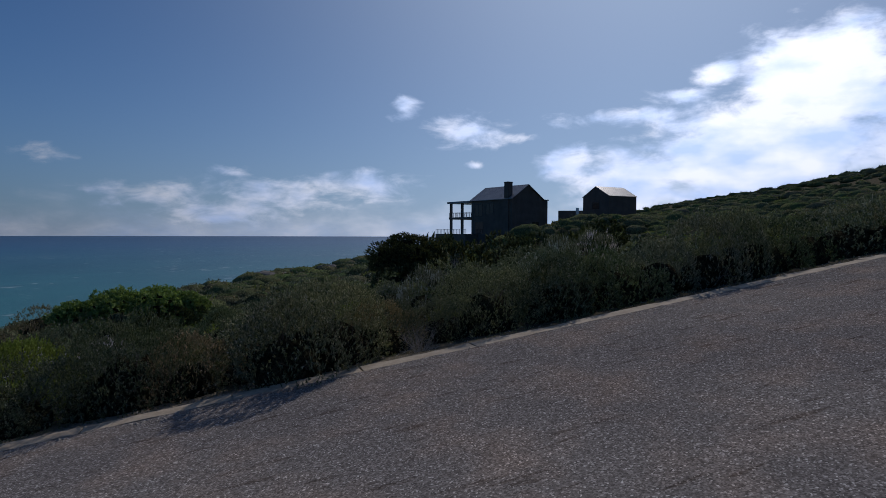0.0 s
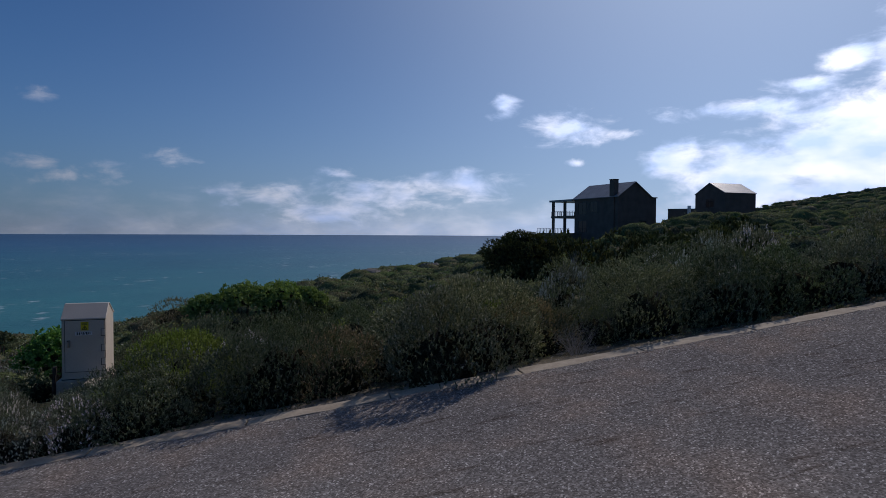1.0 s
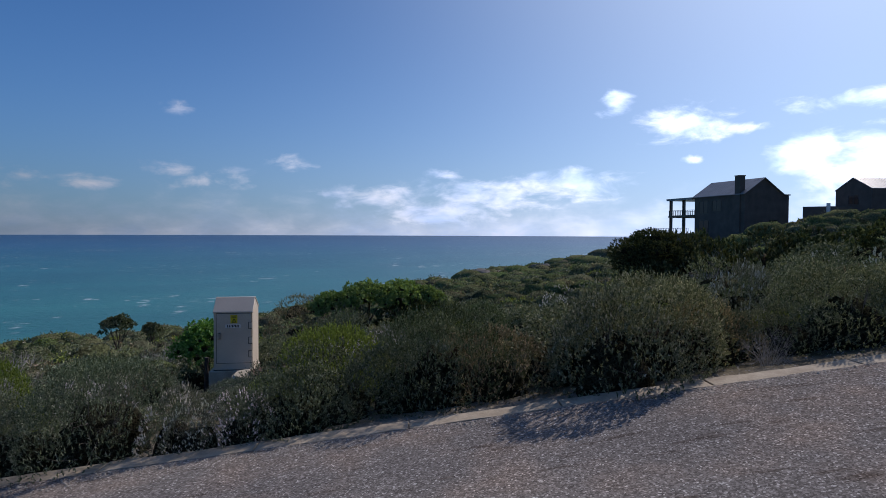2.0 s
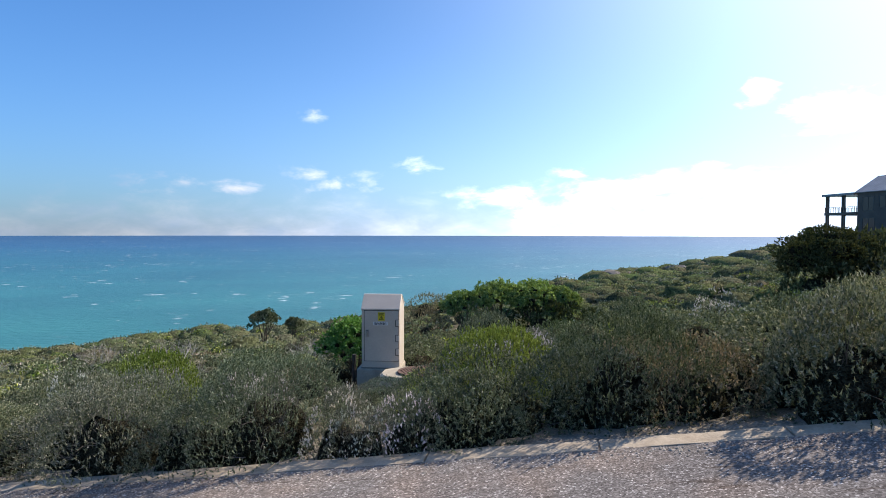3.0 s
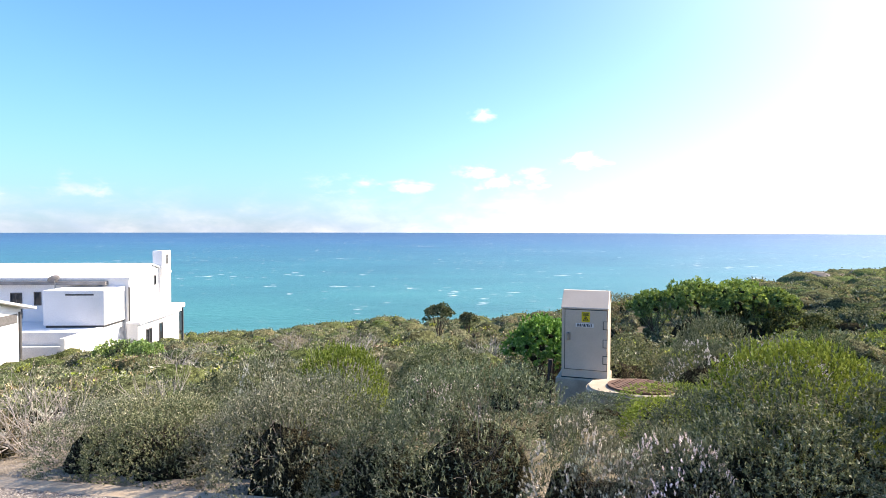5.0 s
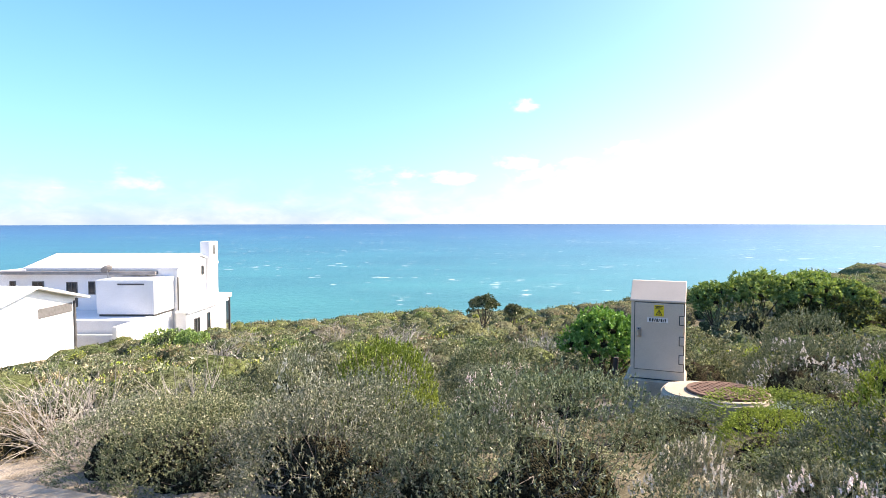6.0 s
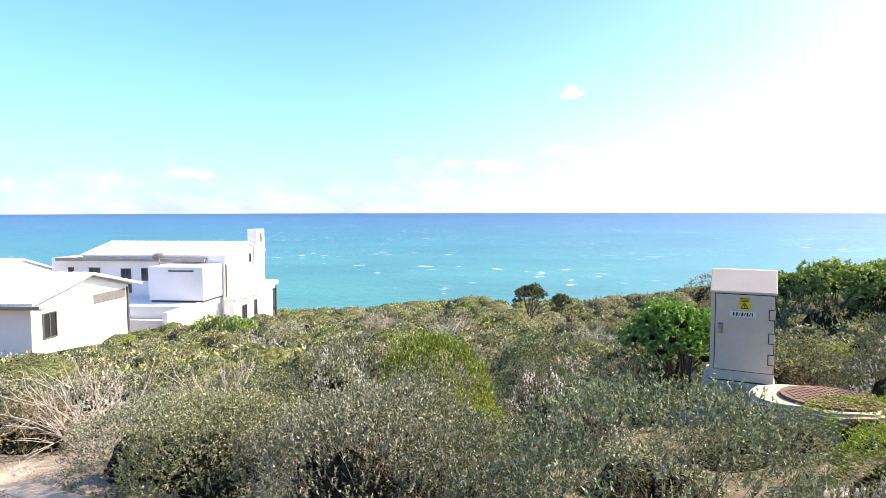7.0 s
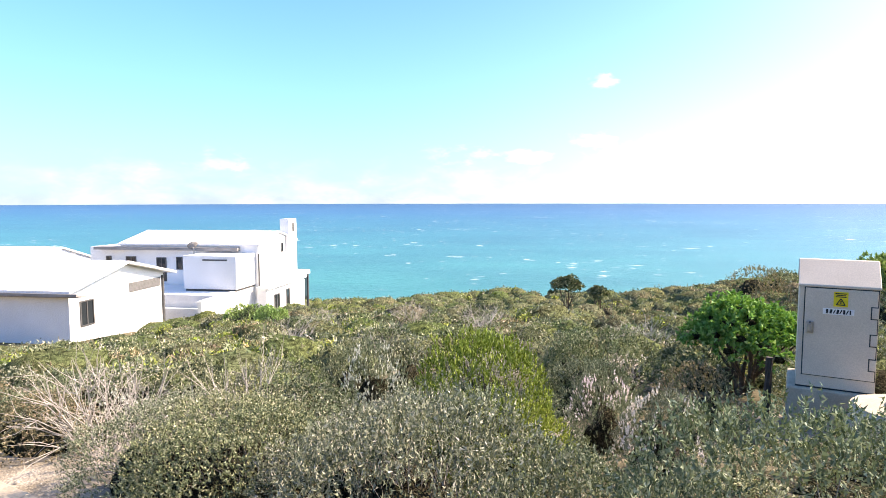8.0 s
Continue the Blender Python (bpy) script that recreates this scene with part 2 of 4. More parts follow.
def ground_material():
    m, nt, b = material("sandy_soil", 0.95, 0, 0.0)
    big, mid, fine = tex(nt, "ShaderNodeTexNoise", 0.35, 4, "World"), tex(nt, "ShaderNodeTexNoise", 3.0, 6, "World"), tex(nt, "ShaderNodeTexVoronoi", 55.0, space="World")
    c = ramp(nt, mid.outputs[0], [(0.3, (0.26, 0.22, 0.165)), (0.5, (0.42, 0.36, 0.28)), (0.7, (0.56, 0.49, 0.40))])
    c = blend(nt, ramp(nt, big.outputs[0], [(0.5, (0, 0, 0)), (0.66, (0.6, 0.6, 0.6))]), c, (0.19, 0.16, 0.115))
    # dry leaf litter under the scrub, bare sand on the strip beside the kerb;
    # the litter tone reaches onto the verge to paint the hedge's shadow there
    way = nt.nodes.new("ShaderNodeVectorMath")
    way.operation = "DOT_PRODUCT"
    spot = nt.nodes.new("ShaderNodeNewGeometry")
    nt.links.new(spot.outputs["Position"], way.inputs[0])
    way.inputs[1].default_value = (0.519, 0.863, 0)
    under = nt.nodes.new("ShaderNodeMapRange")
    nt.links.new(way.outputs["Value"], under.inputs[0])
    for k, v in ((1, 5.55), (2, 6.2), (3, 0.0), (4, 0.85)):
        under.inputs[k].default_value = v
    litter_shade = ramp(nt, mid.outputs[0], [(0.35, (0.07, 0.065, 0.04)), (0.65, (0.16, 0.14, 0.09))])
    cover = under.outputs[0]
    for spot_x, spot_y, reach in ((-2.45, 10.65, 0.75), (-0.75, 11.35, 0.8), (0.1, 10.5, 0.8)):
        gap = nt.nodes.new("ShaderNodeVectorMath")
        gap.operation = "DISTANCE"
        flat = nt.nodes.new("ShaderNodeVectorMath")
        flat.operation = "MULTIPLY"
        nt.links.new(spot.outputs["Position"], flat.inputs[0])
        flat.inputs[1].default_value = (1, 1, 0)
        nt.links.new(flat.outputs[0], gap.inputs[0])
        gap.inputs[1].default_value = (spot_x, spot_y, 0)
        rim = nt.nodes.new("ShaderNodeMapRange")
        nt.links.new(gap.outputs["Value"], rim.inputs[0])
        for k, v in ((1, reach * 0.6), (2, reach), (3, 0.15), (4, 1.0)):
            rim.inputs[k].default_value = v
        both = nt.nodes.new("ShaderNodeMath")
        both.operation = "MULTIPLY"
        nt.links.new(cover, both.inputs[0])
        nt.links.new(rim.outputs[0], both.inputs[1])
        cover = both.outputs[0]
    c = blend(nt, cover, c, litter_shade)
    g = ramp(nt, fine.outputs["Distance"], [(0.0, (1.2, 1.2, 1.2)), (0.6, (0.7, 0.7, 0.7))])
    nt.links.new(blend(nt, 1.0, c, g, "MULTIPLY"), b.inputs["Base Color"])
    relief(nt, b, fine.outputs["Distance"], 0.6, 0.01)
    return m


def road_material():
    """Worn chip-seal: stones of many tones in dark binder, rusty stains, tyre-dragged streaks along the road."""
    m, nt, b = material("worn_chip_seal", 0.95, 0, 0.0)
    stone, stone2 = tex(nt, "ShaderNodeTexVoronoi", 110.0, space="World"), tex(nt, "ShaderNodeTexNoise", 38.0, 3, "World")
    blot, wide = tex(nt, "ShaderNodeTexNoise", 1.6, 6, "World"), tex(nt, "ShaderNodeTexNoise", 0.4, 4, "World")
    bw = nt.nodes.new("ShaderNodeSeparateColor")
    nt.links.new(stone.outputs["Color"], bw.inputs[0])
    c = ramp(nt, bw.outputs[0], [(0.0, (0.11, 0.100, 0.092)), (0.5, (0.192, 0.175, 0.162)), (0.86, (0.275, 0.253, 0.235)), (0.95, (0.38, 0.355, 0.335)), (1.0, (0.62, 0.60, 0.57))])
    bind = ramp(nt, stone2.outputs[0], [(0.35, (0.85, 0.85, 0.85)), (0.65, (1.15, 1.15, 1.15))])
    c = blend(nt, 1.0, c, bind, "MULTIPLY")
    rust = ramp(nt, blot.outputs[0], [(0.46, (0, 0, 0)), (0.68, (0.45, 0.45, 0.45))])
    c = blend(nt, rust, c, blend(nt, 1.0, c, (1.30, 1.06, 0.90), "MULTIPLY"))
    patch = ramp(nt, wide.outputs[0], [(0.35, (0.8, 0.8, 0.82)), (0.65, (1.18, 1.16, 1.12))])
    c = blend(nt, 1.0, c, patch, "MULTIPLY")
    mp = nt.nodes.new("ShaderNodeMapping")
    geo = nt.nodes.new("ShaderNodeNewGeometry")
    nt.links.new(geo.outputs["Position"], mp.inputs[0])
    mp.inputs["Rotation"].default_value = (0, 0, radians(24.2))
    streak = nt.nodes.new("ShaderNodeTexNoise")
    mp2 = nt.nodes.new("ShaderNodeMapping")
    mp2.inputs["Scale"].default_value = (1.3, 9.0, 1.0)
    nt.links.new(mp.outputs[0], mp2.inputs[0])
    nt.links.new(mp2.outputs[0], streak.inputs["Vector"])
    streak.inputs["Scale"].default_value, streak.inputs["Detail"].default_value = 1.5, 5
    dark = ramp(nt, streak.outputs[0], [(0.61, (0, 0, 0)), (0.68, (0.6, 0.6, 0.6))])
    c = blend(nt, dark, c, blend(nt, 1.0, c, (0.42, 0.36, 0.32), "MULTIPLY"))
    nt.links.new(c, b.inputs["Base Color"])
    polish = nt.nodes.new("ShaderNodeMapRange")
    nt.links.new(bw.outputs[1], polish.inputs[0])
    for k, v in ((1, 0.93), (2, 1.0), (3, 1.0), (4, 0.55)):
        polish.inputs[k].default_value = v
    nt.links.new(polish.outputs[0], b.inputs["Roughness"])
    relief(nt, b, stone2.outputs[0], 0.15, 0.003)
    return m


def sea_material():
    """Wind-blown sea: turquoise over the shallow sand, deep blue far out, chop and white caps."""
    m, nt, b = material("wind_blown_sea", 0.34, 0, 0.22)
    geo = nt.nodes.new("ShaderNodeNewGeometry")
    sep = nt.nodes.new("ShaderNodeSeparateXYZ")
    nt.links.new(geo.outputs["Position"], sep.inputs[0])
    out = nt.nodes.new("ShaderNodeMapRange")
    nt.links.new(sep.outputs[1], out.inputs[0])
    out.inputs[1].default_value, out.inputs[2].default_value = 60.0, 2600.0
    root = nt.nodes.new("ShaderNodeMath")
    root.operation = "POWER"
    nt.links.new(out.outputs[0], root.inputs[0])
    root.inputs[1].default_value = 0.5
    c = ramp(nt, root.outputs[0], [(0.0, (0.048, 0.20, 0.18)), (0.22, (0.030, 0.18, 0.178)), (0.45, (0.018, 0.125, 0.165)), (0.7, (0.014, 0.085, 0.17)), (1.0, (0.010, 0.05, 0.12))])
    swell = tex(nt, "ShaderNodeTexNoise", 0.012, 6, "World", 0.6, (1, 2.2, 1))
    c = blend(nt, 1.0, c, ramp(nt, swell.outputs[0], [(0.3, (0.78, 0.82, 0.86)), (0.7, (1.2, 1.16, 1.1))]), "MULTIPLY")
    cap = tex(nt, "ShaderNodeTexNoise", 0.15, 6, "World", 0.66, (0.62, 0.80, 1))
    gate = tex(nt, "ShaderNodeTexNoise", 0.007, 3, "World", 0.5, (1, 1, 1))
    add = nt.nodes.new("ShaderNodeMath")
    add.operation = "MULTIPLY_ADD"
    nt.links.new(gate.outputs[0], add.inputs[0])
    add.inputs[1].default_value = 0.3
    nt.links.new(cap.outputs[0], add.inputs[2])
    foam = ramp(nt, add.outputs[0], [(0.775, (0, 0, 0)), (0.85, (0.62, 0.62, 0.62))])
    c = blend(nt, foam, c, (0.8, 0.83, 0.84))
    nt.links.new(c, b.inputs["Base Color"])
    chop = tex(nt, "ShaderNodeTexNoise", 0.35, 6, "World", 0.65, (0.7, 1.5, 1))
    relief(nt, b, chop.outputs[0], 0.6, 0.8)
    return m


GROUND, ROAD, SEA = ground_material(), road_material(), sea_material()
CONCRETE = plain("weathered_concrete", (0.33, 0.28, 0.21), (0.48, 0.42, 0.32), 4, 0.9, grain=70, bump=0.5, depth=0.004)
KERB = plain("sandy_kerb_concrete", (0.31, 0.25, 0.18), (0.48, 0.40, 0.30), 6, 0.92, grain=60, bump=0.6, depth=0.005, space="Object")
GRP = plain("beige_painted_cabinet", (0.56, 0.475, 0.375), (0.64, 0.55, 0.445), 2.5, 0.5, grain=120, bump=0.08, depth=0.001)
GAP = plain("dark_gap", (0.03, 0.03, 0.03), (0.05, 0.05, 0.05), 5, 0.8)
STEEL = plain("dull_steel", (0.30, 0.30, 0.30), (0.45, 0.45, 0.44), 12, 0.4, 0.8)
YELLOW = plain("yellow_warning_label", (0.72, 0.55, 0.02), (0.80, 0.62, 0.03), 9, 0.5)
BLACK = plain("black_print", (0.015, 0.015, 0.015), (0.03, 0.03, 0.03), 9, 0.6)
LABEL = plain("white_label", (0.72, 0.72, 0.70), (0.8, 0.8, 0.78), 9, 0.5)
IRON = plain("rusty_iron_cover", (0.095, 0.056, 0.042), (0.17, 0.098, 0.07), 9, 0.85, 0.2, bump=0.4)
POSTWOOD = plain("creosoted_post", (0.03, 0.024, 0.02), (0.07, 0.055, 0.045), 14, 0.9)
PEBBLE = plain("grey_gravel", (0.16, 0.145, 0.125), (0.36, 0.33, 0.29), 30, 0.9, space="World")
WHITEWALL = plain("white_plaster", (0.78, 0.78, 0.77), (0.85, 0.85, 0.84), 0.8, 0.8, grain=18, bump=0.1)
WHITEROOF = plain("white_sheet_roof", (0.72, 0.73, 0.74), (0.82, 0.82, 0.82), 0.5, 0.45, grain=10)
# on eaves this grey has shade put into it; rails and dish are plain grey
SHADEDGREY = plain("shaded_grey_trim", (0.20, 0.19, 0.18), (0.30, 0.29, 0.28), 1.5, 0.6)
FRAME = plain("dark_window_frame", (0.05, 0.05, 0.05), (0.08, 0.08, 0.08), 4, 0.5)
STONEWALL = plain("brown_rendered_wall", (0.085, 0.074, 0.066), (0.13, 0.112, 0.098), 0.7, 0.9, grain=9, bump=0.4, depth=0.02)
SLATE = plain("grey_sheet_roof", (0.16, 0.17, 0.19), (0.24, 0.25, 0.27), 0.6, 0.4, 0.3, grain=8)
TIMBER = plain("weathered_timber", (0.10, 0.085, 0.07), (0.17, 0.145, 0.12), 3, 0.8)


def glass_material():
    m, nt, b = material("window_glass", 0.05, 0, 0.5)
    b.inputs["Base Color"].default_value = (0.02, 0.025, 0.03, 1)
    return m


GLASS = glass_material()


# ---- building helpers ----
def part(name, bm, mat, parent=None, label=""):
    me = bpy.data.meshes.new(name)
    bm.to_mesh(me)
    bm.free()
    me.materials.append(mat)
    ob = new(name, me)
    ob.parent = parent
    return tagged(ob, label)


def bare(name, verts, faces, mat, parent=None, smooth=False):
    """A mesh from arrays: verts (n, 3), faces (m, 3 or 4)."""
    verts, faces = np.asarray(verts, np.float32), np.asarray(faces, np.int32)
    me = bpy.data.meshes.new(name)
    k = faces.shape[1]
    me.vertices.add(len(verts))
    me.vertices.foreach_set("co", verts.ravel())
    me.loops.add(faces.size)
    me.loops.foreach_set("vertex_index", faces.ravel())
    me.polygons.add(len(faces))
    me.polygons.foreach_set("loop_start", np.arange(0, faces.size, k, dtype=np.int32))
    if smooth:
        me.polygons.foreach_set("use_smooth", np.ones(len(faces), bool))
    me.update(calc_edges=True)
    me.materials.append(mat)
    if parent == "mesh":
        return me
    ob = new(name, me)
    ob.parent = parent
    return ob


def box(bm, x0, x1, y0, y1, z0, z1, bevel=0.0):
    out = bmesh.ops.create_cube(bm, size=1, matrix=Matrix.LocRotScale(((x0 + x1) / 2, (y0 + y1) / 2, (z0 + z1) / 2), None, (x1 - x0, y1 - y0, z1 - z0)))
    if bevel:
        edges = {e for v in out["verts"] for e in v.link_edges}
        bmesh.ops.bevel(bm, geom=list(edges), offset=bevel, segments=2, affect="EDGES", profile=0.6)
    return bm


def boxed(name, mat, parent, dims, bevel=0.0, label=""):
    return part(name, box(bmesh.new(), *dims, bevel), mat, parent, label)


def prism(bm, outline, y0, y1):
    """The outline in (x, z), drawn out along y."""
    a = [bm.verts.new((x, y0, z)) for x, z in outline]
    b = [bm.verts.new((x, y1, z)) for x, z in outline]
    n = len(outline)
    bm.faces.new(a), bm.faces.new(b[::-1])
    for i in range(n):
        bm.faces.new((a[i], b[i], b[(i + 1) % n], a[(i + 1) % n]))
    bmesh.ops.recalc_face_normals(bm, faces=bm.faces)
    return bm


def tube(bm, points, radii, sides=6):
    rings = []
    pts = [Vector(p) for p in points]
    for i, p in enumerate(pts):
        d = (pts[min(i + 1, len(pts) - 1)] - pts[max(i - 1, 0)]).normalized()
        q = d.to_track_quat("Z", "Y")
        rings.append([bm.verts.new(p + q @ Vector((math.cos(k * math.tau / sides) * radii[i], math.sin(k * math.tau / sides) * radii[i], 0))) for k in range(sides)])
    for a, b in zip(rings, rings[1:]):
        for k in range(sides):
            bm.faces.new((a[k], a[(k + 1) % sides], b[(k + 1) % sides], b[k]))
    bm.faces.new(rings[0][::-1]), bm.faces.new(rings[-1])
    return bm


def empty(name, m, label, category, group="", kind=""):
    ob = new(name)
    ob.empty_display_size = 0.2
    ob.matrix_world = m
    return tagged(ob, label, category, group, kind)


# ---- lie of the land ----
# u runs up along the road's seaward kerb, v away from the road towards the sea
E_U, E_V, KERB_Y, ROAD_W = (0.912, -0.410), (0.410, 0.912), 6.05, 7.6
SEA_Z = -26.0


def uv_xy(u, v):
    return E_U[0] * u + E_V[0] * v, KERB_Y + E_U[1] * u + E_V[1] * v


def xy_uv(x, y):
    return E_U[0] * x + E_U[1] * (y - KERB_Y), E_V[0] * x + E_V[1] * (y - KERB_Y)


def road_z(x, y):
    return 0.256 + 0.129 * x - 0.0466 * y


def land_z(x, y):
    """Height of the ground, for numbers or arrays."""
    x, y = np.asarray(x, float), np.asarray(y, float)
    u, v = xy_uv(x, y)
    z = 0.256 + 0.129 * np.clip(x, -160, 222) - 0.0466 * y
    out = np.clip(v, 0, None)
    ease = np.clip((x + 2.0) / 60.0, 0, 1)
    z = z - (7.5 + 4.5 * ease * ease * (3 - 2 * ease)) * (1 - np.exp(-out / 60.0))
    z = z + 5.6 * np.exp(-(((x - 218) / 55.0) ** 2 + ((y - 12) / 48.0) ** 2))
    shoulder = np.clip((x - 3.0) / 14.0, 0, 1) * np.clip((v - 14.0) / 22.0, 0, 1) * np.clip((y - 0.92 * x) / 8.0, 0, 1)
    z = z + shoulder * (0.65 + 0.75 * np.clip((x - 28.0) / 24.0, 0, 1))
    z = z + (0.10 * np.sin(x * 0.9 + 1.3) * np.sin(y * 0.8) + 0.35 * np.sin(x * 0.21) * np.sin(y * 0.17 + 0.6)) * np.clip((v - 1.5) / 6.0, 0, 1)
    z = z + 2.6 * np.exp(-(((x - 80) / 20.0) ** 2 + ((y - 50) / 16.0) ** 2))
    z = z + 2.2 * np.exp(-(((x - 62) / 15.0) ** 2 + ((y - 42) / 11.0) ** 2))
    brink = 46.0 + 50.0 / (1 + np.exp(-(x - 32.0) / 9.0)) + 150.0 / (1 + np.exp(-(x - 100.0) / 9.0))
    z = z - 0.55 * np.clip(v - brink, 0, None) - 0.5 * np.clip(y - 98.0, 0, None)
    z = z - 0.85 * np.exp(-(((x - 2.0) / 15.0) ** 2)) * np.clip(v / 40.0, 0, 1)
    # unseen rise behind the road, added to cut the sky light from there
    up = np.clip(-v - ROAD_W, 0, None)
    z = z + 0.42 * np.clip(up, 0, 4) + 0.30 * np.clip(up - 4, 0, 40)
    z = z - 0.06 * (1 - np.clip(np.abs(v + ROAD_W / 2) - ROAD_W / 2 - 0.02, 0, 0.3) / 0.3)
    return np.maximum(z, SEA_Z - 6)


def build_land():
    def axis(lo, a, b, hi, fine, growth):
        mid = np.arange(a, b, fine)
        right, step = [b], fine
        while right[-1] < hi:
            step *= growth
            right.append(right[-1] + step)
        left, step = [a], fine
        while left[-1] > lo:
            step *= growth
            left.append(left[-1] - step)
        return np.concatenate([left[:0:-1], mid, right])
    us, vs = axis(-700, -10, 13, 900, 0.35, 1.09), axis(-500, -8, 9, 420, 0.35, 1.08)
    U, V = np.meshgrid(us, vs)
    X, Y = uv_xy(U, V)
    Z = land_z(X, Y)
    n, m = U.shape
    idx = np.arange(n * m).reshape(n, m)
    faces = np.stack([idx[:-1, :-1], idx[:-1, 1:], idx[1:, 1:], idx[1:, :-1]], -1).reshape(-1, 4)
    ob = bare("ground", np.stack([X, Y, Z], -1).reshape(-1, 3), faces, GROUND, smooth=True)
    tagged(ob, "sandy coastal hillside falling towards the sea", "ground", kind="structure")

    # road
    ru, rv = np.concatenate([np.arange(-90, -12, 3.0), np.arange(-12, 14, 0.4), np.arange(14, 200, 3.0)]), np.linspace(-ROAD_W, 0.0, 20)
    U, V = np.meshgrid(ru, rv)
    X, Y = uv_xy(U, V)
    Z = road_z(X, Y) + 0.006 * np.sin(U * 1.7) * np.sin(V * 2.1)
    n, m = U.shape
    idx = np.arange(n * m).reshape(n, m)
    faces = np.stack([idx[:-1, :-1], idx[:-1, 1:], idx[1:, 1:], idx[1:, :-1]], -1).reshape(-1, 4)
    tagged(bare("road", np.stack([X, Y, Z], -1).reshape(-1, 3), faces, ROAD, smooth=True), "worn grey chip-seal road with rusty stains", "road", kind="structure")

    # sea
    bm = bmesh.new()
    bmesh.ops.create_circle(bm, cap_ends=True, segments=160, radius=4900, matrix=Matrix.Translation((0, 0, SEA_Z)))
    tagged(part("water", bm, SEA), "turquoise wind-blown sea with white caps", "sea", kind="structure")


build_land()


def build_kerb():
    rng = random.Random(3)
    kerb = empty("kerb", Matrix.Identity(4), "sandy concrete edge kerb along the road", "kerb", kind="structure")
    shapes = []
    for k in range(5):
        bm = box(bmesh.new(), -0.529, 0.529, -0.02, 0.16, -0.16, 0.007, 0.006)
        bmesh.ops.subdivide_edges(bm, edges=[e for e in bm.edges if abs(e.verts[0].co.x - e.verts[1].co.x) > 0.8], cuts=6)
        for v in bm.verts:
            q = Vector((v.co.x * 4 + k * 9, v.co.y * 3, v.co.z * 3))
            v.co.y += 0.014 * noise.noise(q)
            v.co.z += 0.008 * noise.noise(q + Vector((5, 1, 2)))
        me = bpy.data.meshes.new("kerbstone")
        bm.to_mesh(me)
        bm.free()
        me.materials.append(KERB)
        shapes.append(me)
    slope = math.atan(0.129 * E_U[0] - 0.0466 * E_U[1])
    for i in range(-40, 70):
        u = i * 1.06 + 0.66
        x, y = uv_xy(u, 0.0)
        ob = new("kerbstone", shapes[rng.randrange(5)])
        ob.parent = kerb
        ob.matrix_world = Matrix.Translation((x, y, road_z(x, y) - 0.004 + rng.uniform(-0.002, 0.002))) @ Matrix.Rotation(math.atan2(E_U[1], E_U[0]) + rng.uniform(-0.003, 0.003), 4, "Z") @ Matrix.Rotation(-slope, 4, "Y")


build_kerb()


def build_gravel():
    """Loose chippings that lie over the kerb's edge and on the strip behind it."""
    rng = np.random.default_rng(4)
    n = 5200
    u = rng.uniform(-8.5, 12, n)
    v = np.where(rng.random(n) < 0.62, -0.02 - np.abs(rng.normal(size=n)) * 0.10, rng.uniform(0.16, 0.75, n))
    x, y = uv_xy(u, v)
    z = np.where(v < 0.16, road_z(x, y), land_z(x, y))
    size = rng.uniform(0.004, 0.012, n) * np.where(rng.random(n) < 0.05, 2.2, 1.0)
    rock = np.array([(1, 0, -0.2), (0.2, 0.9, -0.3), (-0.9, 0.3, -0.2), (-0.3, -0.9, -0.3), (0.1, 0.1, 0.7)])
    faces = np.array([(0, 1, 4), (1, 2, 4), (2, 3, 4), (3, 0, 4)])
    a = rng.random(n) * math.tau
    c, s = np.cos(a)[:, None], np.sin(a)[:, None]
    vx = (rock[None, :, 0] * c - rock[None, :, 1] * s) * size[:, None] * rng.uniform(0.7, 1.4, (n, 5)) + x[:, None]
    vy = (rock[None, :, 0] * s + rock[None, :, 1] * c) * size[:, None] * rng.uniform(0.7, 1.4, (n, 5)) + y[:, None]
    vz = rock[None, :, 2] * size[:, None] + z[:, None] + 0.002
    f = (faces[None] + (np.arange(n) * 5)[:, None, None]).reshape(-1, 3)
    tagged(bare("gravel", np.stack([vx, vy, vz], -1).reshape(-1, 3), f, PEBBLE), "loose grey chippings along the road edge", "gravel", kind="stuff")


build_gravel()


def build_rocks():
    """Weathered boulders along the far ridge above the shore."""
    rng = np.random.default_rng(12)
    for k in range(16):
        bm = bmesh.new()
        bmesh.ops.create_icosphere(bm, subdivisions=2, radius=1.0)
        off = Vector(rng.random(3) * 30)
        for v in bm.verts:
            v.co *= 1 + 0.42 * noise.noise(v.co * 1.3 + off) + 0.14 * noise.noise(v.co * 4 + off)
        x, y = 27 + k * 1.35 + rng.normal(), 73 + rng.normal() * 3.0
        rock = part("boulder", bm, ROCK)
        r = rng.uniform(0.5, 1.2)
        rock.matrix_world = Matrix.LocRotScale((x, y, float(land_z(x, y)) + 0.35 * r), Euler((0, 0, rng.random() * 6)), (r * 1.5, r, r * 0.95))
        tagged(rock, "dark weathered boulder on the ridge above the shore", "rock", "boulders on the ridge")


ROCK = plain("dark_weathered_rock", (0.10, 0.09, 0.08), (0.24, 0.22, 0.19), 2.0, 0.95, grain=14, bump=0.6, depth=0.05)
build_rocks()


